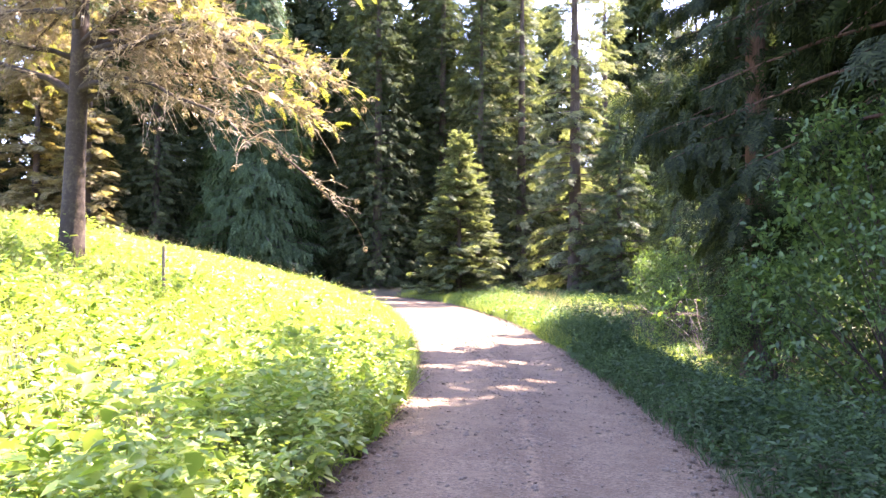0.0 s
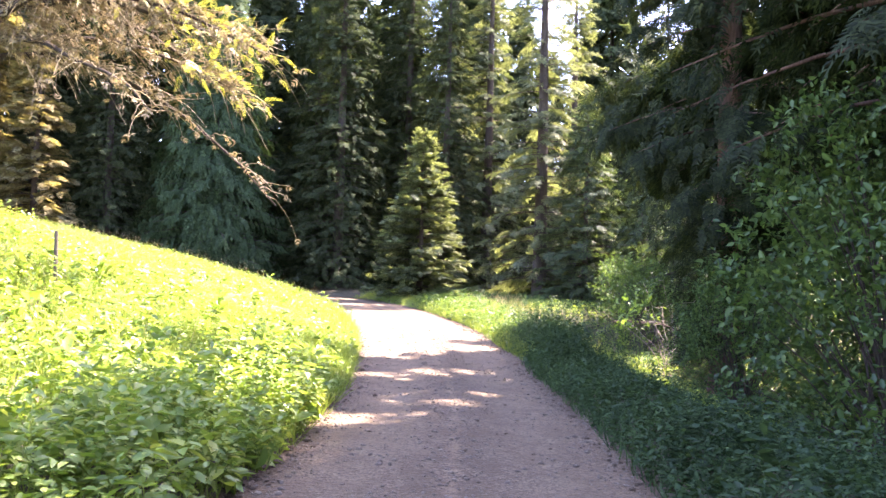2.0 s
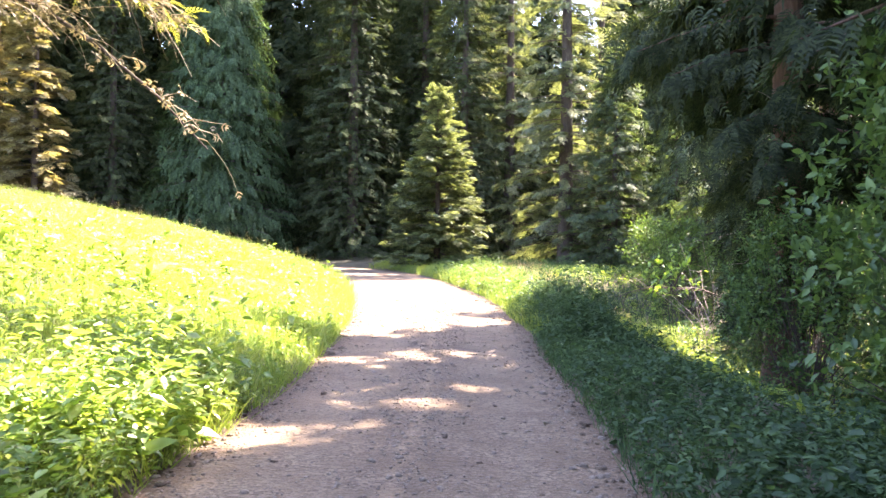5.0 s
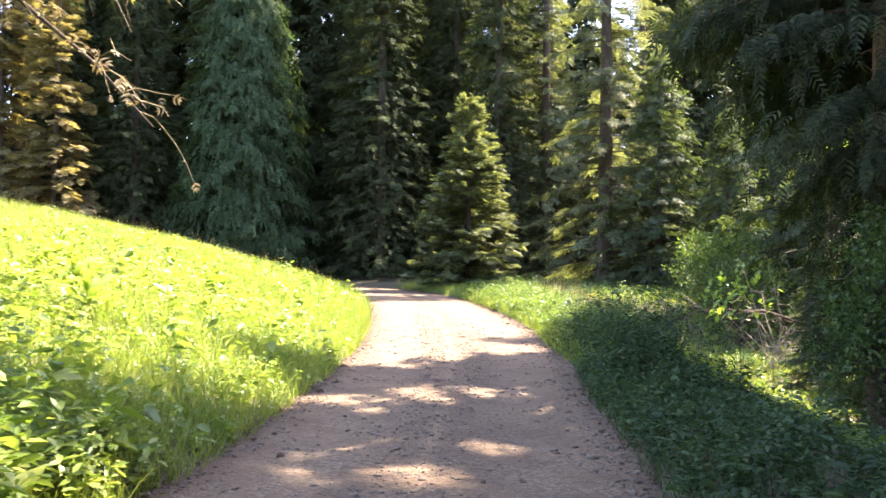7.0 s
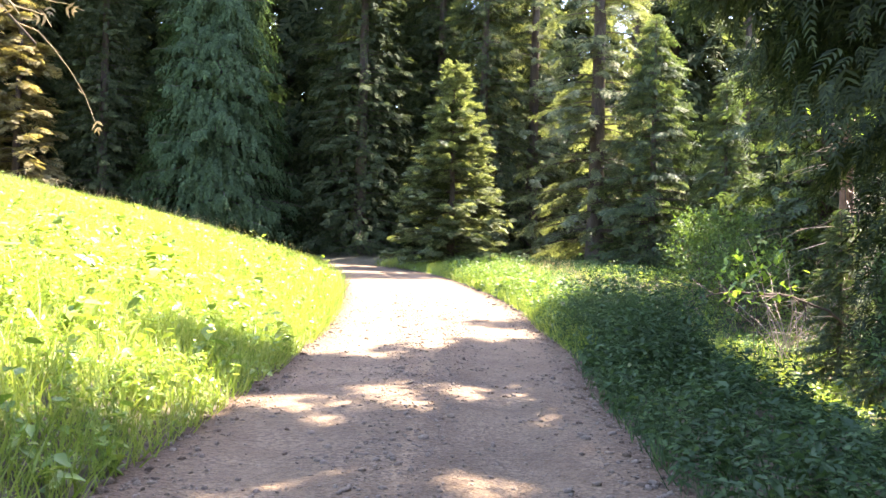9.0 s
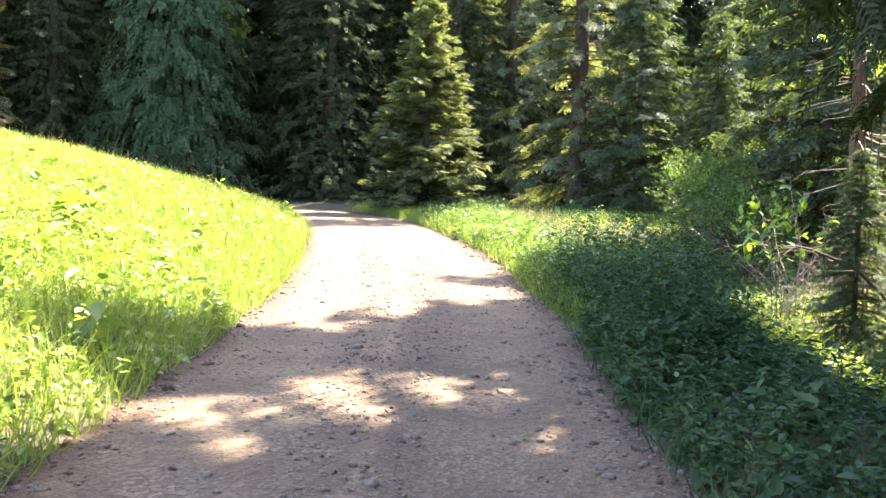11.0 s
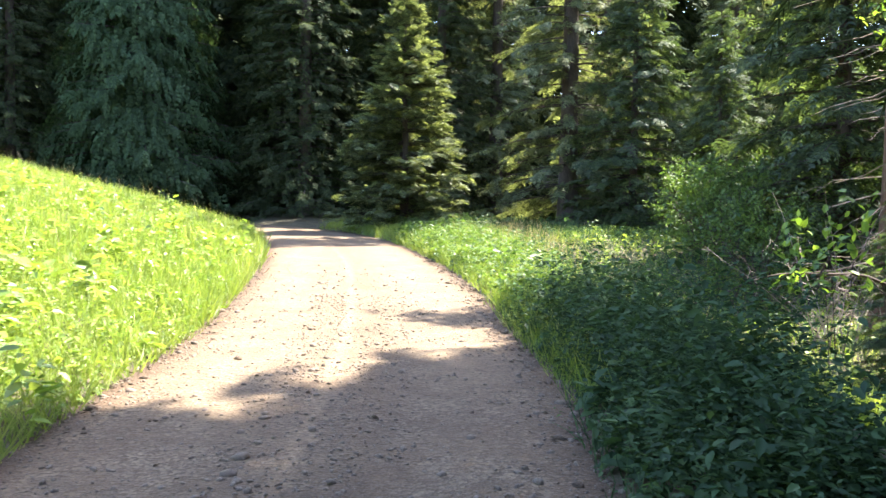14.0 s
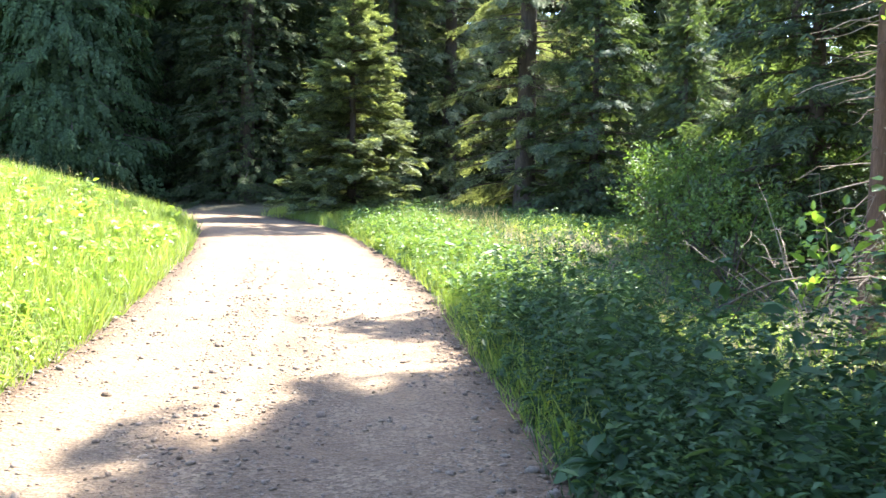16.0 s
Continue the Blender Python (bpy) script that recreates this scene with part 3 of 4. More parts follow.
def needled_limb(tree, turn, reach, z0, n=230):
    """A long limb that arches out and carries hanging needle sprays."""
    a = radians(turn)
    t = np.linspace(0, 1, 10)
    p = np.stack([np.cos(a) * reach * t, np.sin(a) * reach * t, z0 + 0.1 * reach * t - 0.34 * reach * t ** 2], 1)
    p[1:, :2] += np.cumsum(gen_o.normal(0, 0.06, (9, 2)), 0)
    limb = part("limb", *tubes(p[None], (0.075 * (1 - 0.85 * t))[None], 6), M_BARK, tree, smooth=True)
    u = gen_o.uniform(2.2, 8.99, n)
    k = u.astype(int)
    at = p[k] * (1 - (u - k))[:, None] + p[k + 1] * (u - k)[:, None] + gen_o.normal(0, 0.32, (n, 3)) * np.array([1, 1, 0.5])
    way = gen_o.normal(0, 0.55, (n, 3)) + np.array([0, 0, -0.9])
    tagged(part("hanging_needles", *scatter(*SPRAYS["thin"], frames_along(way, gen_o.normal(0, 1, (n, 3))), at, gen_o.uniform(0.4, 0.95, n)), M_DARK, limb), kind="stuff")


skirted = conifer("dark_skirted_conifer", 21, 3.5, 4.4, 200, 190, 0.0, 0.34, "thin", 0.40, 0.42, 0.34, M_DARK, M_REDBARK, 26, "big red-barked conifer with dark branches hanging over the verge", bare=14, flare=0.7, hang=1.1, gap=0.5, fill=1500)
gen_s = np.random.default_rng(62)
n = 1500
a, r, z = gen_s.uniform(0, 2 * np.pi, n), 0.35 + 0.75 * gen_s.random(n) ** 0.7, gen_s.uniform(1.5, 5.0, n)
at = np.column_stack([np.cos(a) * r, np.sin(a) * r, z])
way = np.column_stack([np.cos(a), np.sin(a), np.full(n, -0.9)]) + gen_s.normal(0, 0.4, (n, 3))
tagged(part("skirt_foliage", *scatter(*SPRAYS["thin"], frames_along(way, gen_s.normal(0, 0.5, (n, 3)) + np.array([0, 0, 1.0])), at, gen_s.uniform(0.25, 0.5, n)), M_DARK, skirted), kind="stuff")
# Limbs added so that their shade reaches the verge
for turn_o, reach, z_o in [(92, 4.4, 6.6), (108, 4.6, 7.4), (126, 4.2, 8.2), (100, 4.2, 9.0)]:
    needled_limb(skirted, turn_o, reach, z_o, 300)
stand(skirted, 5.1, 21.1)
# Crown stands above the view, added to break up sunlight on the road
high = conifer("shade_crowned_conifer", 27, 2.6, 17.5, 85, 20, 0.0, 0.3, "flat", 0.75, 0.6, 0.36, M_DARK, M_REDBARK, 19, "tall conifer with a bare lower trunk, its unseen high dark crown added for shade", bare=18, hang=0.5)
for turn_o, reach, z_o in [(164, 6.3, 11.2), (157, 5.6, 10.8)]:
    needled_limb(high, turn_o, reach, z_o)
stand(high, 8.8, 30.2)
# Mostly out of view to the right, added only for the shade they cast
bare_high = conifer("shade_crowned_conifer", 26, 4.3, 10.0, 190, 36, 0.0, 0.3, "flat", 0.8, 0.5, 0.36, M_DARK, M_REDBARK, 20, "tall conifer with a bare lower trunk, its unseen high dark crown added for shade", hang=0.5)
stand(bare_high, 12.2, 19.0)
for x, y, s, a in [(12.0, 13.0, 1.0, 290), (12.4, 7.0, 1.0, 100), (13.4, 24.0, 1.0, 40), (15.5, 29.0, 0.93, 75), (15.0, 17.0, 1.0, 330), (8.9, 17.8, 0.95, 20)]:
    again(bare_high, x, y, s, a)

# ---- broad-leaved shrubs ----


def shrub(name, H, R, clumps, leaves, size, material, seed, label, stems=9, low=0.1, thick=0.022):
    gen = np.random.default_rng(seed)
    bush = new(name)
    tagged(bush, label, "shrub")
    a = gen.random(clumps) * 2 * np.pi
    cz = gen.uniform(low, 1, clumps)
    rr = R * np.sqrt(np.clip(1 - (np.abs(cz - 0.45) / 0.62) ** 2.2, 0.02, 1)) * gen.uniform(0.45, 1.05, clumps) ** 0.7
    c = np.stack([np.cos(a) * rr, np.sin(a) * rr, cz * H], 1)
    # stems from the foot to a share of the clumps
    pick = c[gen.permutation(clumps)[:int(stems * 8)]]
    t = np.linspace(0, 1, 6)[None, :, None]
    foot = gen.normal(0, 0.18 * R, (len(pick), 3)) * np.array([0.5, 0.5, 0])
    mid_pt = (foot + pick) * 0.5 * np.array([0.7, 0.7, 1.25])
    paths = foot[:, None] * (1 - t) ** 2 + 2 * mid_pt[:, None] * t * (1 - t) + pick[:, None] * t ** 2
    tagged(part("stemwork", *tubes(paths, np.full((len(pick), 6), thick) * np.linspace(1, 0.25, 6)[None], 4), M_BARK, bush), kind="stuff")
    idx = np.repeat(np.arange(clumps), leaves)
    n = len(idx)
    twig = unit(unit(c) * 0.6 + gen.normal(0, 0.5, c.shape))
    u = gen.uniform(-0.1, 1, n)
    at = c[idx] + twig[idx] * (u * 0.55)[:, None] + gen.normal(0, 0.07, (n, 3))
    way = twig[idx] + gen.normal(0, 0.75, (n, 3)) + np.array([0, 0, -0.25])
    up = np.array([0, 0, 1.0]) + gen.normal(0, 0.45, (n, 3))
    part("foliage", *scatter(LEAF_V, LEAF_F, frames_along(way, up), at, size * gen.uniform(0.6, 1.3, n)), material, bush)
    return bush


hazel = shrub("broadleaf_shrub", 5.4, 2.2, 680, 20, 0.118, M_LEAF, 21, "tall broad-leaved shrub with fresh green leaves at the verge")
stand(hazel, 5.5, 13.2)
again(hazel, 5.6, 9.0, 0.95, 120)
again(hazel, 6.8, 16.4, 0.9, 220)
again(hazel, 4.9, 19.1, 0.6, 40)
again(hazel, 7.2, 5.0, 1.0, 300)
low_bush = shrub("low_green_bush", 2.7, 1.4, 190, 16, 0.11, M_BUSH, 22, "low leafy green bush behind the clearing", stems=3)
stand(low_bush, 5.6, 43.2)
for x, y, s in [(6.2, 38.0, 1.0), (9.8, 28.5, 1.1), (11.5, 25.5, 1.2), (9.5, 22.0, 1.0), (12, 20, 1.3), (8.8, 26.4, 0.5), (11.5, 34.0, 1.2), (10.2, 42.0, 1.3), (8.4, 44.0, 1.2), (6.0, 41.0, 1.1), (12.5, 30.0, 1.5), (5.6, 52.0, 1.1)]:
    again(low_bush, x, y, s, random.uniform(0, 360))

sapling = shrub("sun_toned_sapling", 8.6, 0.85, 60, 12, 0.17, M_SAPLING, 23, "slender sapling with yellow-green leaves, the sun's glow put into their colour", stems=0.4, low=0.66, thick=0.02)
stand(sapling, 6.9, 30.5)
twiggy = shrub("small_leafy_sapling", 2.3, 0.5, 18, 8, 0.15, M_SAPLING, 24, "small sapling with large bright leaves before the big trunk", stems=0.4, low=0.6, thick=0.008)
stand(twiggy, 3.7, 25.4)

# ---- weeds, grass, loose stones ----


def spots(n, inside, seed, box):
    """Random places in a box of the plan for which inside(st, d, left) gives a high enough chance."""
    gen = np.random.default_rng(seed)
    got, count = [], 0
    while count < n:
        p = gen.uniform((box[0], box[1]), (box[2], box[3]), (n * 2, 2))
        st, lat = along_road(p[:, 0], p[:, 1])
        p = p[gen.random(len(p)) < inside(st, np.abs(lat) - half_width(st, lat), lat > 0)]
        got.append(p)
        count += len(p)
    p = np.concatenate(got)[:n]
    return np.column_stack([p, land(p[:, 0], p[:, 1])]), gen


def weeds(name, n, leaves, height, leaf, inside, seed, box, material, label):
    """Leafy upright weeds, too many to count."""
    base, gen = spots(n, inside, seed, box)
    h = height * gen.uniform(0.45, 1.2, n) * np.clip(1 + 0.36 * wave(base[:, 0], base[:, 1], 1.7, seed) + 0.22 * wave(base[:, 1], base[:, 0], 4.3, seed + 1), 0.4, 1.4)
    tilt = gen.normal(0, 0.22, (n, 2))
    idx = np.repeat(np.arange(n), leaves)
    u = gen.uniform(0.12, 1.0, len(idx))
    at = base[idx] + np.column_stack([tilt[idx] * (u * h[idx])[:, None], u * h[idx]])
    a = gen.random(len(idx)) * 2 * np.pi
    way = np.column_stack([np.cos(a), np.sin(a), gen.normal(-0.05, 0.35, len(idx))])
    up = np.column_stack([np.cos(a) * -0.3, np.sin(a) * -0.3, np.ones(len(idx))]) + gen.normal(0, 0.3, (len(idx), 3))
    sz = leaf * gen.uniform(0.5, 1.35, len(idx)) * (1.15 - 0.5 * u) * gen.gamma(4.0, 0.25, n)[idx]
    ob = new(name, mesh_of(name, *scatter(LEAF_V, LEAF_F, frames_along(way, up), at, sz), material))
    return tagged(ob, label, "weeds", kind="stuff")


BLADE_V = [(-0.5, 0, 0), (0.5, 0, 0), (-0.36, 0.55, 0.06), (0.36, 0.55, 0.06), (0, 1.0, 0.26)]
BLADE_F = [(0, 1, 3), (0, 3, 2), (2, 3, 4)]


def grass(name, n, height, width, inside, seed, box, material, label, lean=0.3):
    base, gen = spots(n, inside, seed, box)
    base[:, 2] -= 0.02
    way = np.column_stack([gen.normal(0, lean, (n, 2)), np.ones(n)])
    a = gen.random(n) * 2 * np.pi
    up = np.column_stack([np.cos(a), np.sin(a), np.zeros(n)])
    h = height * gen.uniform(0.45, 1.35, n)
    sizes = np.column_stack([width * gen.uniform(0.6, 1.4, n), h, h])
    ob = new(name, mesh_of(name, *scatter(BLADE_V, BLADE_F, frames_along(way, up), base, sizes), material))
    return tagged(ob, label, "grass", kind="stuff")


weeds("meadow_weeds", 7600, 10, 0.6, 0.115, lambda s, d, l: l & (d > -0.05) & (d < 9) & (s > -7) & (s < 24) & (np.random.default_rng(5).random(len(s)) < np.where(s < 11, 1.0, np.where(d < 1.6, 0.12, 0.45))), 31, (-14, -7, 0, 26), M_WEED, "dense bright green broad-leaved weeds on the bank")
weeds("meadow_far_weeds", 2600, 8, 0.45, 0.16, lambda s, d, l: l & (d > 0.3) & (d < 12) & (s > 20) & (s < 46), 32, (-20, 20, -3, 48), M_WEED, "bright broad-leaved weeds among meadow grass")
weeds("bank_edge_weeds", 2000, 13, 0.85, 0.095, lambda s, d, l: l & (d > -0.1) & (d < 0.9) & (s > -6) & (s < 13.5), 44, (-5, -6, 0, 15), M_WEED, "tall leafy weeds hanging over the road edge")
weeds("bank_small_weeds", 5200, 9, 0.36, 0.065, lambda s, d, l: l & (d > -0.1) & (d < 5) & (s > 9) & (s < 32), 50, (-10, 8, 0, 33), M_WEED, "small-leaved bright weeds among the bank grass")
grass("bank_grass", 26000, 0.36, 0.010, lambda s, d, l: l & (d > -0.15) & (d < 3.0) & (s > 9), 47, (-9, 8, 0, 32), M_GRASS, "long fine grass leaning over the road edge", 0.5)
grass("meadow_grass", 70000, 0.42, 0.012, lambda s, d, l: l & (d > -0.12) & (d < 15), 33, (-19, -7, 0, 34), M_GRASS, "tall bright green meadow grass on the bank")
grass("seed_stalks", 1500, 0.85, 0.006, lambda s, d, l: l & (d > 1.0) & (d < 17) & (s > 10), 56, (-26, 9, -2, 54), M_STRAW, "thin tall seed stalks above the meadow", 0.15)
grass("meadow_far_grass", 62000, 0.45, 0.022, lambda s, d, l: l & (d > -0.12) & (d < 19), 34, (-30, 26, -3, 56), M_GRASS, "tall bright green meadow grass on the mound")
weeds("verge_weeds", 8200, 15, 0.44, 0.056, lambda s, d, l: ~l & (d > -0.02) & (d < np.where(s > 12, 1.45, 2.2)) & (s > -6) & (s < 27), 35, (-2, -6, 5, 30), M_SHADE_WEED, "dense dark green nettles and brambles along the verge, shade in their colour")
weeds("verge_tall_clump", 2400, 17, 0.96, 0.06, lambda s, d, l: ~l & (d > 0.25) & (d < 1.3) & (s > 18.5) & (s < 26.5), 48, (-2, 17, 5, 30), M_SHADE_WEED, "tall bushy clump of nettles on the verge")
# Grass takes the darkened weed tone here, for the shade under the trees
grass("verge_blades", 4500, 0.30, 0.010, lambda s, d, l: ~l & (d > -0.10) & (d < 0.8) & (s > 3) & (s < 28), 49, (-1, 3, 5, 29), M_SHADE_WEED, "dark green grass blades among the verge weeds, shade in their colour", 0.4)
grass("verge_lit_grass", 1200, 0.30, 0.009, lambda s, d, l: ~l & (d > -0.12) & (d < 0.45) & (s > 22) & (s < 30), 58, (-2, 18, 3, 31), M_GRASS, "yellow-green grass along the sunny road edge", 0.4)
weeds("verge_low_weeds", 2600, 11, 0.22, 0.06, lambda s, d, l: ~l & (d > 1.3) & (d < np.where(s > 14, 1.8, 3.6)) & (s > -6) & (s < 29), 45, (0, -6, 7, 30), M_SHADE_WEED, "low dark green brambles behind the verge, shade in their colour")
weeds("bramble_leaves", 260, 13, 0.5, 0.085, lambda s, d, l: ~l & (d > 0.1) & (d < 1.2) & (s > 4) & (s < 24), 46, (0, 3, 5, 25), M_SHADE_WEED, "large pale-backed leaves among the nettles")
# Past the shaded stretch the weeds switch to the sun-brightened green
weeds("verge_far_weeds", 3400, 9, 0.6, 0.10, lambda s, d, l: ~l & (d > 0.05) & (d < 2.6) & (s >= 25.5) & (s < 46), 36, (-8, 24, 5, 47), M_BUSH, "green weeds along the sunny verge")
grass("verge_grass", 26000, 0.42, 0.014, lambda s, d, l: ~l & (d > 0.0) & (d < 3.2) & (s > 22) & (s < 54), 37, (-12, 21, 5, 56), M_GRASS, "green grass on the sunny verge")
weeds("clearing_weeds", 5000, 8, 0.26, 0.11, lambda s, d, l: ~l & (d > 2.0) & (d < 16) & (s > 14) & (s < 44), 53, (1, 14, 17, 46), M_WEED, "low bright sunlit weeds in the clearing")
grass("clearing_grass", 38000, 0.26, 0.018, lambda s, d, l: ~l & (d > 2.3) & (d < 19) & (s > 12) & (s < 50), 38, (0, 12, 19, 50), M_GRASS, "sunlit grass in the small clearing")
grass("dry_verge_grass", 2600, 0.6, 0.008, lambda s, d, l: ~l & (d > 1.6) & (d < 4.5) & (s > 27) & (s < 46), 39, (-6, 26, 6, 47), M_STRAW, "dry straw-coloured grass stalks behind the verge")

weeds("understory", 2200, 9, 0.4, 0.09, lambda s, d, l: ~l & (d > 2.2) & (d < 10) & (s > 31) & (s < 56), 54, (-10, 29, 10, 58), M_SHADE_WEED, "low weeds and seedlings under the trees")
# Same darkened tone, so the grass under the trees looks shaded
grass("understory_grass", 9000, 0.42, 0.014, lambda s, d, l: ~l & (d > 1.8) & (d < 8) & (s > 29) & (s < 52), 55, (-9, 28, 8, 54), M_SHADE_WEED, "uneven grass under the trees")

ICO_V = np.array([(0, 0, 1), (0.89, 0, 0.45), (0.28, 0.85, 0.45), (-0.72, 0.53, 0.45), (-0.72, -0.53, 0.45), (0.28, -0.85, 0.45), (0.72, 0.53, -0.45), (-0.28, 0.85, -0.45), (-0.89, 0, -0.45), (-0.28, -0.85, -0.45), (0.72, -0.53, -0.45), (0, 0, -1)])
ICO_F = [(0, 1, 2), (0, 2, 3), (0, 3, 4), (0, 4, 5), (0, 5, 1), (1, 6, 2), (2, 7, 3), (3, 8, 4), (4, 9, 5), (5, 10, 1), (6, 7, 2), (7, 8, 3), (8, 9, 4), (9, 10, 5), (10, 6, 1), (11, 7, 6), (11, 8, 7), (11, 9, 8), (11, 10, 9), (11, 6, 10)]


def pebbles(name, n, size, seed, box, material, label, rim=False):
    base, gen = spots(n, (lambda s, d, l: np.exp(-((d + 0.12) / 0.16) ** 2)) if rim else lambda s, d, l: (d < 0.05) * np.where((d > -0.5) | (np.abs(d + 1.8) < 0.3), 1.0, 0.15 + 0.85 * (wave(s, d, 1.9, seed) > 0.55)), seed, box)
    base[:, 2] = road_height(base[:, 0], base[:, 1]) + size * 0.12
    way, up = gen.normal(0, 1, (n, 3)) * np.array([1, 1, 0.2]), np.array([0, 0, 1.0]) + gen.normal(0, 0.3, (n, 3))
    s = size * gen.gamma(3.0, 0.33, n)[:, None] * gen.uniform(0.5, 1.2, (n, 3)) * np.array([1, 1, 0.6])
    V, F = scatter(ICO_V, ICO_F, frames_along(way, up), base, s)
    V = V + gen.normal(0, size * 0.12, V.shape)
    ob = new(name, mesh_of(name, V, F, material))
    return tagged(ob, label, "gravel", kind="stuff")


pebbles("loose_gravel", 11000, 0.012, 41, (-6, 4, 2.2, 30), M_STONE, "loose grey gravel scattered over the road")
pebbles("coarse_gravel", 2200, 0.020, 43, (-6, 5, 2.2, 34), M_STONE, "coarser grey stones lying in patches on the road")
pebbles("edge_clods", 1500, 0.022, 57, (-9, 3, 2.6, 40), M_CONE, "brown clods and bark litter along the road edges", True)
pebbles("road_debris", 520, 0.018, 42, (-7, 5, 2.2, 36), M_CONE, "dark cone scales and clods scattered over the road")

# ---- the lichened tree and the post on the bank ----


def lichened_tree(x, y):
    """An old larch-like tree: dark trunk, long bare limbs, lichen-hung twigs and a few needled tips."""
    gen = np.random.default_rng(51)
    tree = new("lichened_tree")
    tagged(tree, "old tree with dark trunk and yellowish lichened twigs on the bank", "tree")
    part("trunk", *trunk_mesh(13, 0.20, 0.5, 0.01, gen=gen), M_LICHENBARK, tree, smooth=True)
    nb = 46
    z0 = np.sort(gen.uniform(1.9, 10.5, nb))
    az = gen.random(nb) * 2 * np.pi
    L = (6.9 - 0.42 * z0) * gen.uniform(0.65, 1.15, nb)
    L = np.clip(L, 1.2, 6.8)
    rise_l, droop_l = gen.uniform(0.1, 0.5, nb), gen.uniform(0.2, 0.5, nb)
    az[:4], z0[:4], L[:4], rise_l[:4], droop_l[:4] = (0.22, -0.12, 0.6, -0.5), (3.3, 4.2, 4.4, 3.4), (5.4, 5.3, 4.6, 4.4), (0.3, 0.35, 0.25, 0.2), (0.68, 0.5, 0.5, 0.5)
    t = np.linspace(0, 1, 9)
    paths = np.zeros((nb, 9, 3))
    rad = np.stack([np.cos(az), np.sin(az)], 1)
    paths[..., :2] = rad[:, None] * (t[None] * L[:, None])[..., None] + np.cumsum(gen.normal(0, 0.07, (nb, 9, 2)), 1) * t[None, :, None]
    paths[..., 2] = z0[:, None] + rise_l[:, None] * L[:, None] * t - droop_l[:, None] * L[:, None] * t ** 2 + np.cumsum(gen.normal(0, 0.04, (nb, 9)), 1)
    radii = (0.02 + 0.011 * L)[:, None] * (1 - 0.85 * t)[None]
    for i in range(nb):
        part("limb", *tubes(paths[i:i + 1], radii[i:i + 1], 6), M_LICHENBARK, tree, smooth=True)
    m = 125
    idx = np.repeat(np.arange(nb), m)
    u = gen.uniform(0.15, 1, len(idx))
    k = np.clip(u * 8, 0, 7.999).astype(int)
    w = (u * 8 - k)[:, None]
    at = paths[idx, k] * (1 - w) + paths[idx, k + 1] * w
    sd = np.stack([-np.sin(az), np.cos(az)], 1)[idx] * gen.choice([-1.0, 1.0], len(idx))[:, None]
    way = np.concatenate([rad[idx] * 0.6 + sd * gen.uniform(0.2, 1.1, len(idx))[:, None], gen.normal(0.05, 0.35, (len(idx), 1))], 1)
    # the low outer wood is bare but for a few twigs
    keep = (at[:, 2] > 2.75) | (np.hypot(at[:, 0], at[:, 1]) < 2.4) | (gen.random(len(idx)) < 0.28)
    idx, u, at, way = idx[keep], u[keep], at[keep], way[keep]
    tl = gen.uniform(0.3, 1.2, len(idx))
    tt = np.linspace(0, 1, 6)
    tw = at[:, None] + unit(way)[:, None] * (tl[:, None] * tt[None])[..., None]
    tw[..., 2] -= (gen.uniform(0.1, 0.7, len(idx)) * tl)[:, None] * tt[None] ** 2
    tw = tw + np.cumsum(gen.normal(0, 0.018, tw.shape), 1) * (tt > 0)[None, :, None]
    tagged(part("twig_tangle", *tubes(tw, np.full((len(idx), 6), 0.009) * (1.15 - 0.8 * tt)[None], 3), M_LICHEN, tree, "yellow-brown lichened twigs"), kind="stuff")
    pick = gen.integers(0, len(idx), 17000)
    j = gen.integers(1, 6, len(pick))
    pos = tw[pick, j] + gen.normal(0, 0.02, (len(pick), 3))
    wy = gen.normal(0, 0.6, (len(pick), 3)) + np.array([0, 0, -0.5])
    tagged(part("lichen", *scatter(*LICHEN_TUFT, frames_along(wy, gen.normal(0, 1, (len(pick), 3))), pos, gen.uniform(0.04, 0.15, len(pick))), M_LICHEN, tree, "pale yellow-brown lichen tufts"), kind="stuff")
    outer = np.where((u[pick] > 0.62) & (at[pick, 2] > 3.0))[0][:2600]
    wy = unit(way[pick[outer]]) + gen.normal(0, 0.5, (len(outer), 3))
    tagged(part("needles", *scatter(*SPRAYS["thin"], frames_along(wy, np.array([0, 0, 1.0]) + gen.normal(0, 0.5, wy.shape)), pos[outer], gen.uniform(0.15, 0.32, len(outer))), M_PINE, tree, "yellow-green needle tufts on the outer twigs"), kind="stuff")
    stand(tree, x, y)
    return tree


LICHEN_TUFT = spray(2, 0.8, 0.13, 0.8, 0.2)
lichened_tree(-9.2, 14.9)


def fence_post(x, y, H):
    bm = bmesh.new()
    bmesh.ops.create_cone(bm, cap_ends=True, segments=10, radius1=0.035, radius2=0.03, depth=H)
    for v in bm.verts:
        v.co.x += 0.004 * noise.noise(v.co * 9)
        v.co.z += H / 2 - 0.3
    me = bpy.data.meshes.new("fence_post")
    bm.to_mesh(me)
    bm.free()
    me.materials.append(M_POST)
    ob = new("fence_post", me)
    ob.matrix_basis = pose(x, y, float(land([x], [y])[0]), 1.5, -1, 0)
    return tagged(ob, "thin dark weathered wooden post standing in the meadow", "post")


fence_post(-6.85, 14.0, 1.32)

# ---- dead wood by the clearing ----


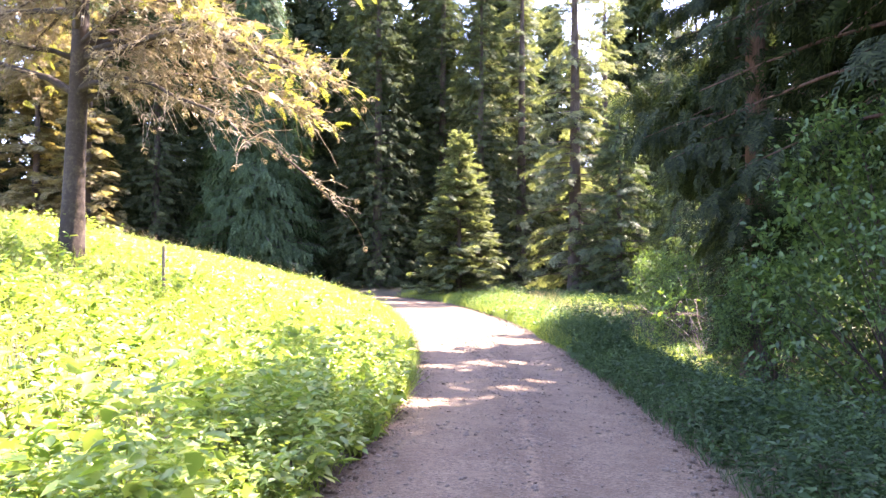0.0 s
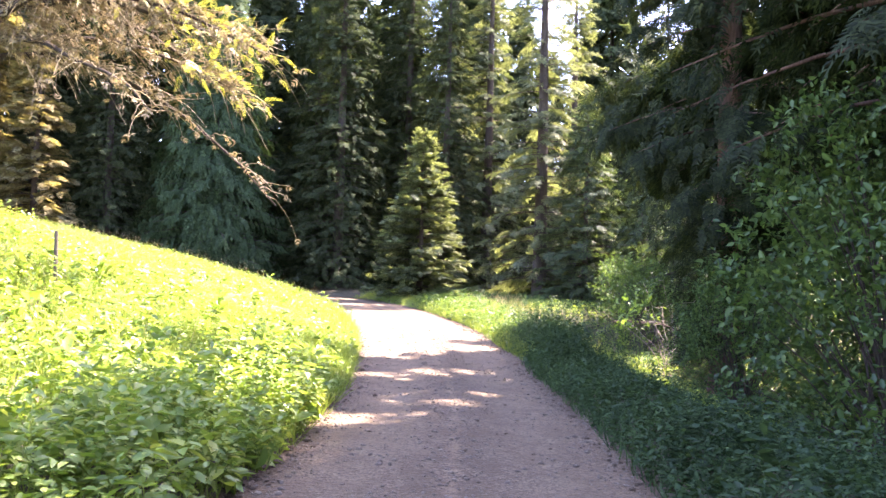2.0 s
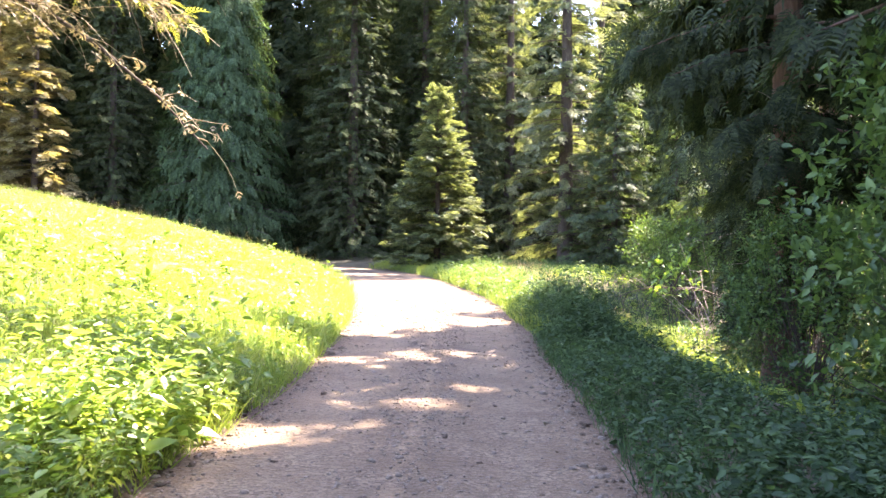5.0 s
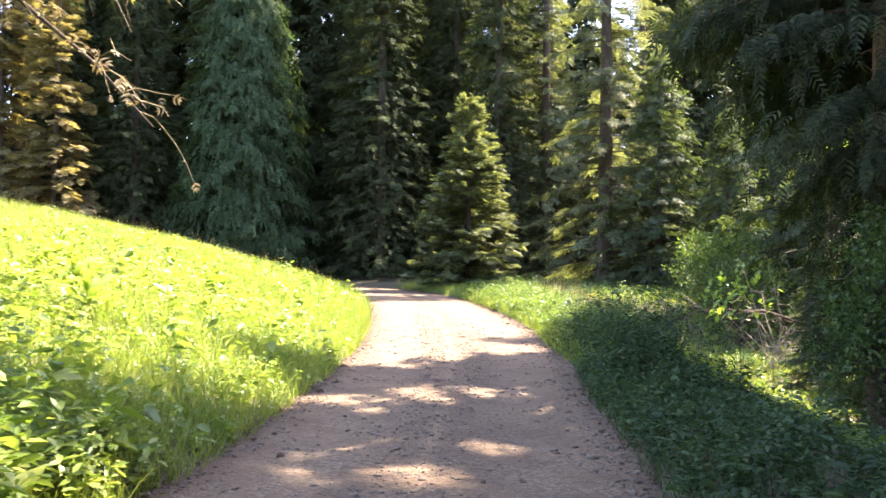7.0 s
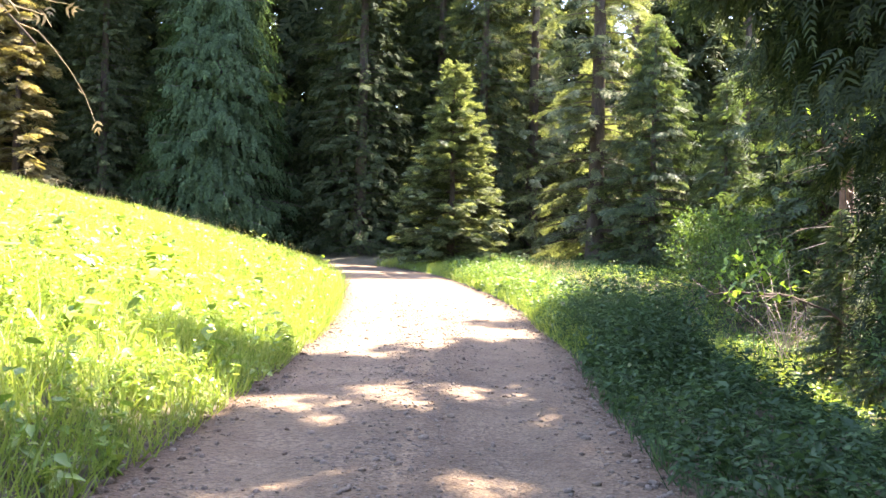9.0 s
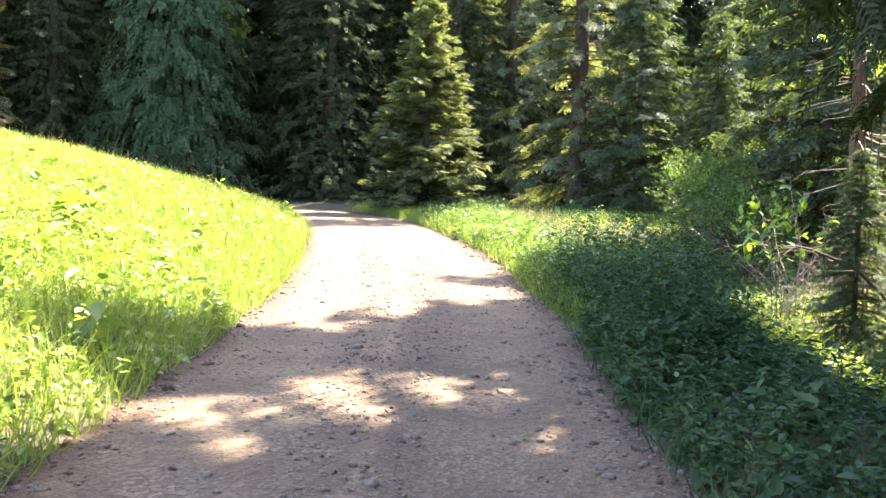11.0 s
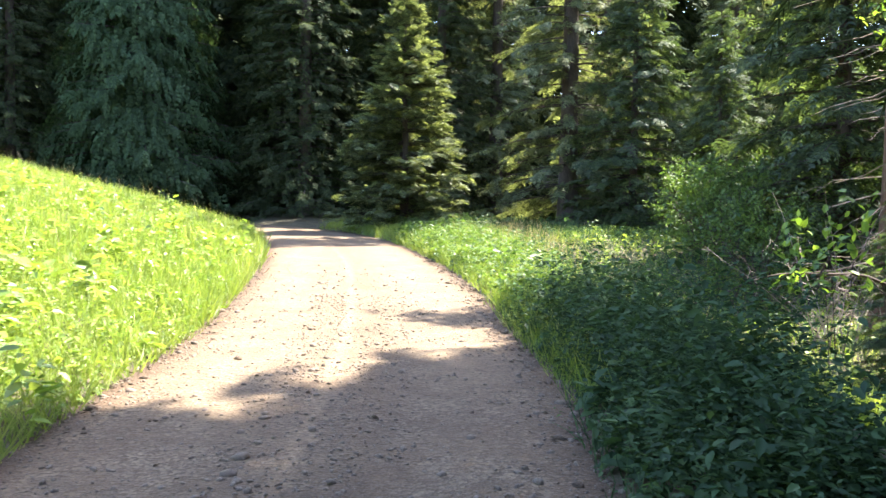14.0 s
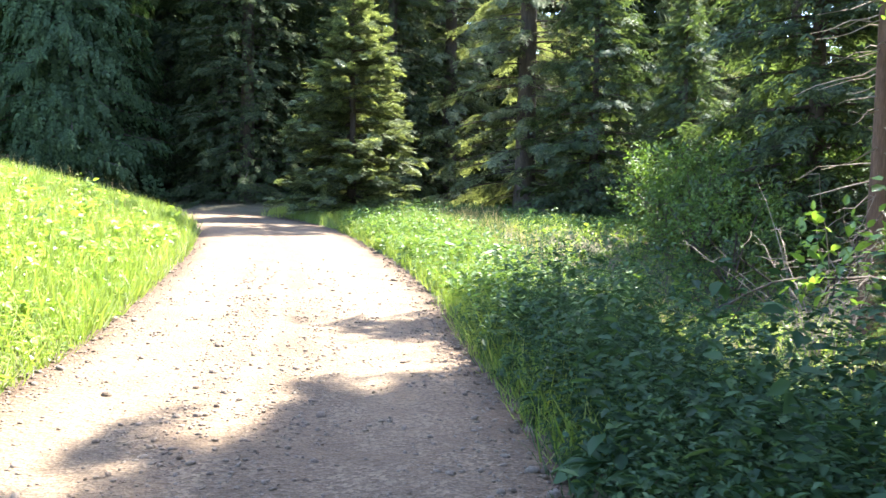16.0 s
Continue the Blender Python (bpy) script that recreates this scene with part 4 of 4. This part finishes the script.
def dead_bush(x, y, H, n, seed):
    """Pale bare stems that fork into a tangle."""
    gen = np.random.default_rng(seed)
    bush = new("dead_shrub")
    tagged(bush, "bare pale dead shrub with tangled forking twigs", "dead shrub")
    t = np.linspace(0, 1, 8)
    for _ in range(n):
        a, L = gen.random() * 2 * np.pi, H * gen.uniform(0.5, 1.05)
        out = gen.uniform(0.2, 0.9)
        p = np.stack([np.cos(a) * L * out * t ** 1.3, np.sin(a) * L * out * t ** 1.3, L * t * (1 - 0.25 * out * t) - 0.1], 1) + gen.normal(0, 0.28, 3) * np.array([1, 1, 0])
        p[1:] += np.cumsum(gen.normal(0, 0.035, (7, 3)), 0)
        stem = part("stem", *tubes(p[None], (0.016 * (1 - 0.75 * t))[None], 5), M_TWIG, bush, smooth=True)
        k = gen.integers(2, 8, 9)
        tt = np.linspace(0, 1, 5)
        w = gen.normal(0, 1, (9, 3)) * np.array([1, 1, 0.6])
        q = p[k][:, None] + unit(w)[:, None] * (gen.uniform(0.2, 0.7, 9)[:, None] * tt)[..., None] + np.cumsum(gen.normal(0, 0.02, (9, 5, 3)), 1) * (tt > 0)[None, :, None]
        tagged(part("twigwork", *tubes(q, np.full((9, 5), 0.006) * (1.2 - 0.8 * tt)[None], 3), M_TWIG, stem), kind="stuff")
    stand(bush, x, y)
    return bush


dead_bush(5.9, 31.7, 3.6, 17, 71)
dead_bush(8.0, 33.6, 2.6, 14, 72)
dead_bush(7.9, 29.6, 1.9, 10, 74)


def bare_branch():
    """A dark bare branch that arches out of the ground, with hanging twigs."""
    gen = np.random.default_rng(73)
    ob = new("fallen_branch")
    tagged(ob, "dark bare branch arching low over the clearing", "branch")
    ctrl = np.array([(7.3, 28.7, -1.1), (6.4, 28.1, 0.0), (5.5, 27.5, 0.7), (4.5, 26.8, 1.0), (3.6, 26.2, 1.05), (2.9, 25.8, 0.98), (2.3, 25.3, 0.8)])
    u = np.linspace(0, 6, 22)
    p = np.stack([np.interp(u, np.arange(7), ctrl[:, i]) for i in range(3)], 1)
    p[2:] += np.cumsum(gen.normal(0, 0.015, (20, 3)), 0)
    part("limb", *tubes(p[None], (0.035 * (1 - 0.8 * u / 6))[None], 6), M_BARK, ob, smooth=True)
    tt = np.linspace(0, 1, 6)
    for i in gen.integers(6, 21, 16):
        w = gen.normal(0, 0.5, 3) + np.array([-0.4, -0.2, -0.7 if gen.random() < 0.6 else 0.5])
        q = p[i][None] + (w / np.linalg.norm(w))[None] * (gen.uniform(0.3, 1.0) * tt)[:, None] + np.cumsum(gen.normal(0, 0.025, (6, 3)), 0) * (tt > 0)[:, None]
        part("twig", *tubes(q[None], (0.012 * (1.1 - 0.85 * tt))[None], 4), M_BARK, ob, smooth=True)
    return ob


bare_branch()

# ---- dock plants in the meadow ----


def dock_plant():
    """A rosette of long broad leaves round a short stalk."""
    gen = np.random.default_rng(81)
    plant = new("dock_plant")
    tagged(plant, "broad-leaved dock plant with long bright green leaves", "plant", "dock plants in the meadow")
    stalk = np.array([[(0, 0, -0.05), (0.01, 0, 0.25), (0.02, 0.02, 0.5), (0.02, 0.03, 0.72)]])
    part("stalk", *tubes(stalk, np.array([[0.009, 0.008, 0.006, 0.003]]), 5), M_WEED, plant)
    rows_v = []
    k = 7
    for j in range(k):
        y = j / (k - 1)
        w = 0.16 * math.sin(math.pi * min(1, y * 0.92 + 0.06)) ** 0.8
        z = 0.45 * y - 0.55 * y * y
        rows_v += [(-w, y, z + 0.05 * math.sin(j * 2.1)), (0, y, z - 0.03), (w, y, z + 0.05 * math.cos(j * 1.7))]
    F = []
    for j in range(k - 1):
        for i in (0, 1):
            a = j * 3 + i
            F += [(a, a + 1, a + 4), (a, a + 4, a + 3)]
    leaf_mesh = mesh_of("leaf", rows_v, F, M_WEED, True)
    for i in range(9):
        leaf = new("leaf", leaf_mesh)
        leaf.parent = plant
        L = gen.uniform(0.28, 0.5)
        leaf.matrix_basis = pose(0, 0, gen.uniform(0.1, 0.4), gen.uniform(15, 55), gen.uniform(-15, 15), i * 40 + gen.uniform(-15, 15)) @ Matrix.Diagonal((L, L, L, 1))
    return plant


dock = dock_plant()
gen_d = np.random.default_rng(82)
first = True
for x, y in [(-8.2, 26.5), (-7.1, 24.8), (-9.3, 28.4), (-6.4, 23.2), (-10.4, 30.6), (-8.9, 24.2), (-7.6, 29.5), (-11.2, 27.3), (-5.6, 21.0), (-9.8, 33.0), (-6.8, 19.0), (-8.0, 20.4), (-10.9, 24.6), (-5.4, 17.2), (-12.0, 31.5), (-7.3, 16.2), (-9.0, 35.5), (-10.6, 36.2)]:
    place = pose(x, y, float(land([x], [y])[0]), 0, 0, gen_d.uniform(0, 360)) @ Matrix.Diagonal((*[gen_d.uniform(0.9, 1.3)] * 3, 1))
    if first:
        dock.matrix_basis, first = place, False
    else:
        m = place @ Matrix.Diagonal((1 / dock.scale[0], 1 / dock.scale[1], 1 / dock.scale[2], 1))
        copy_thing(dock, m)
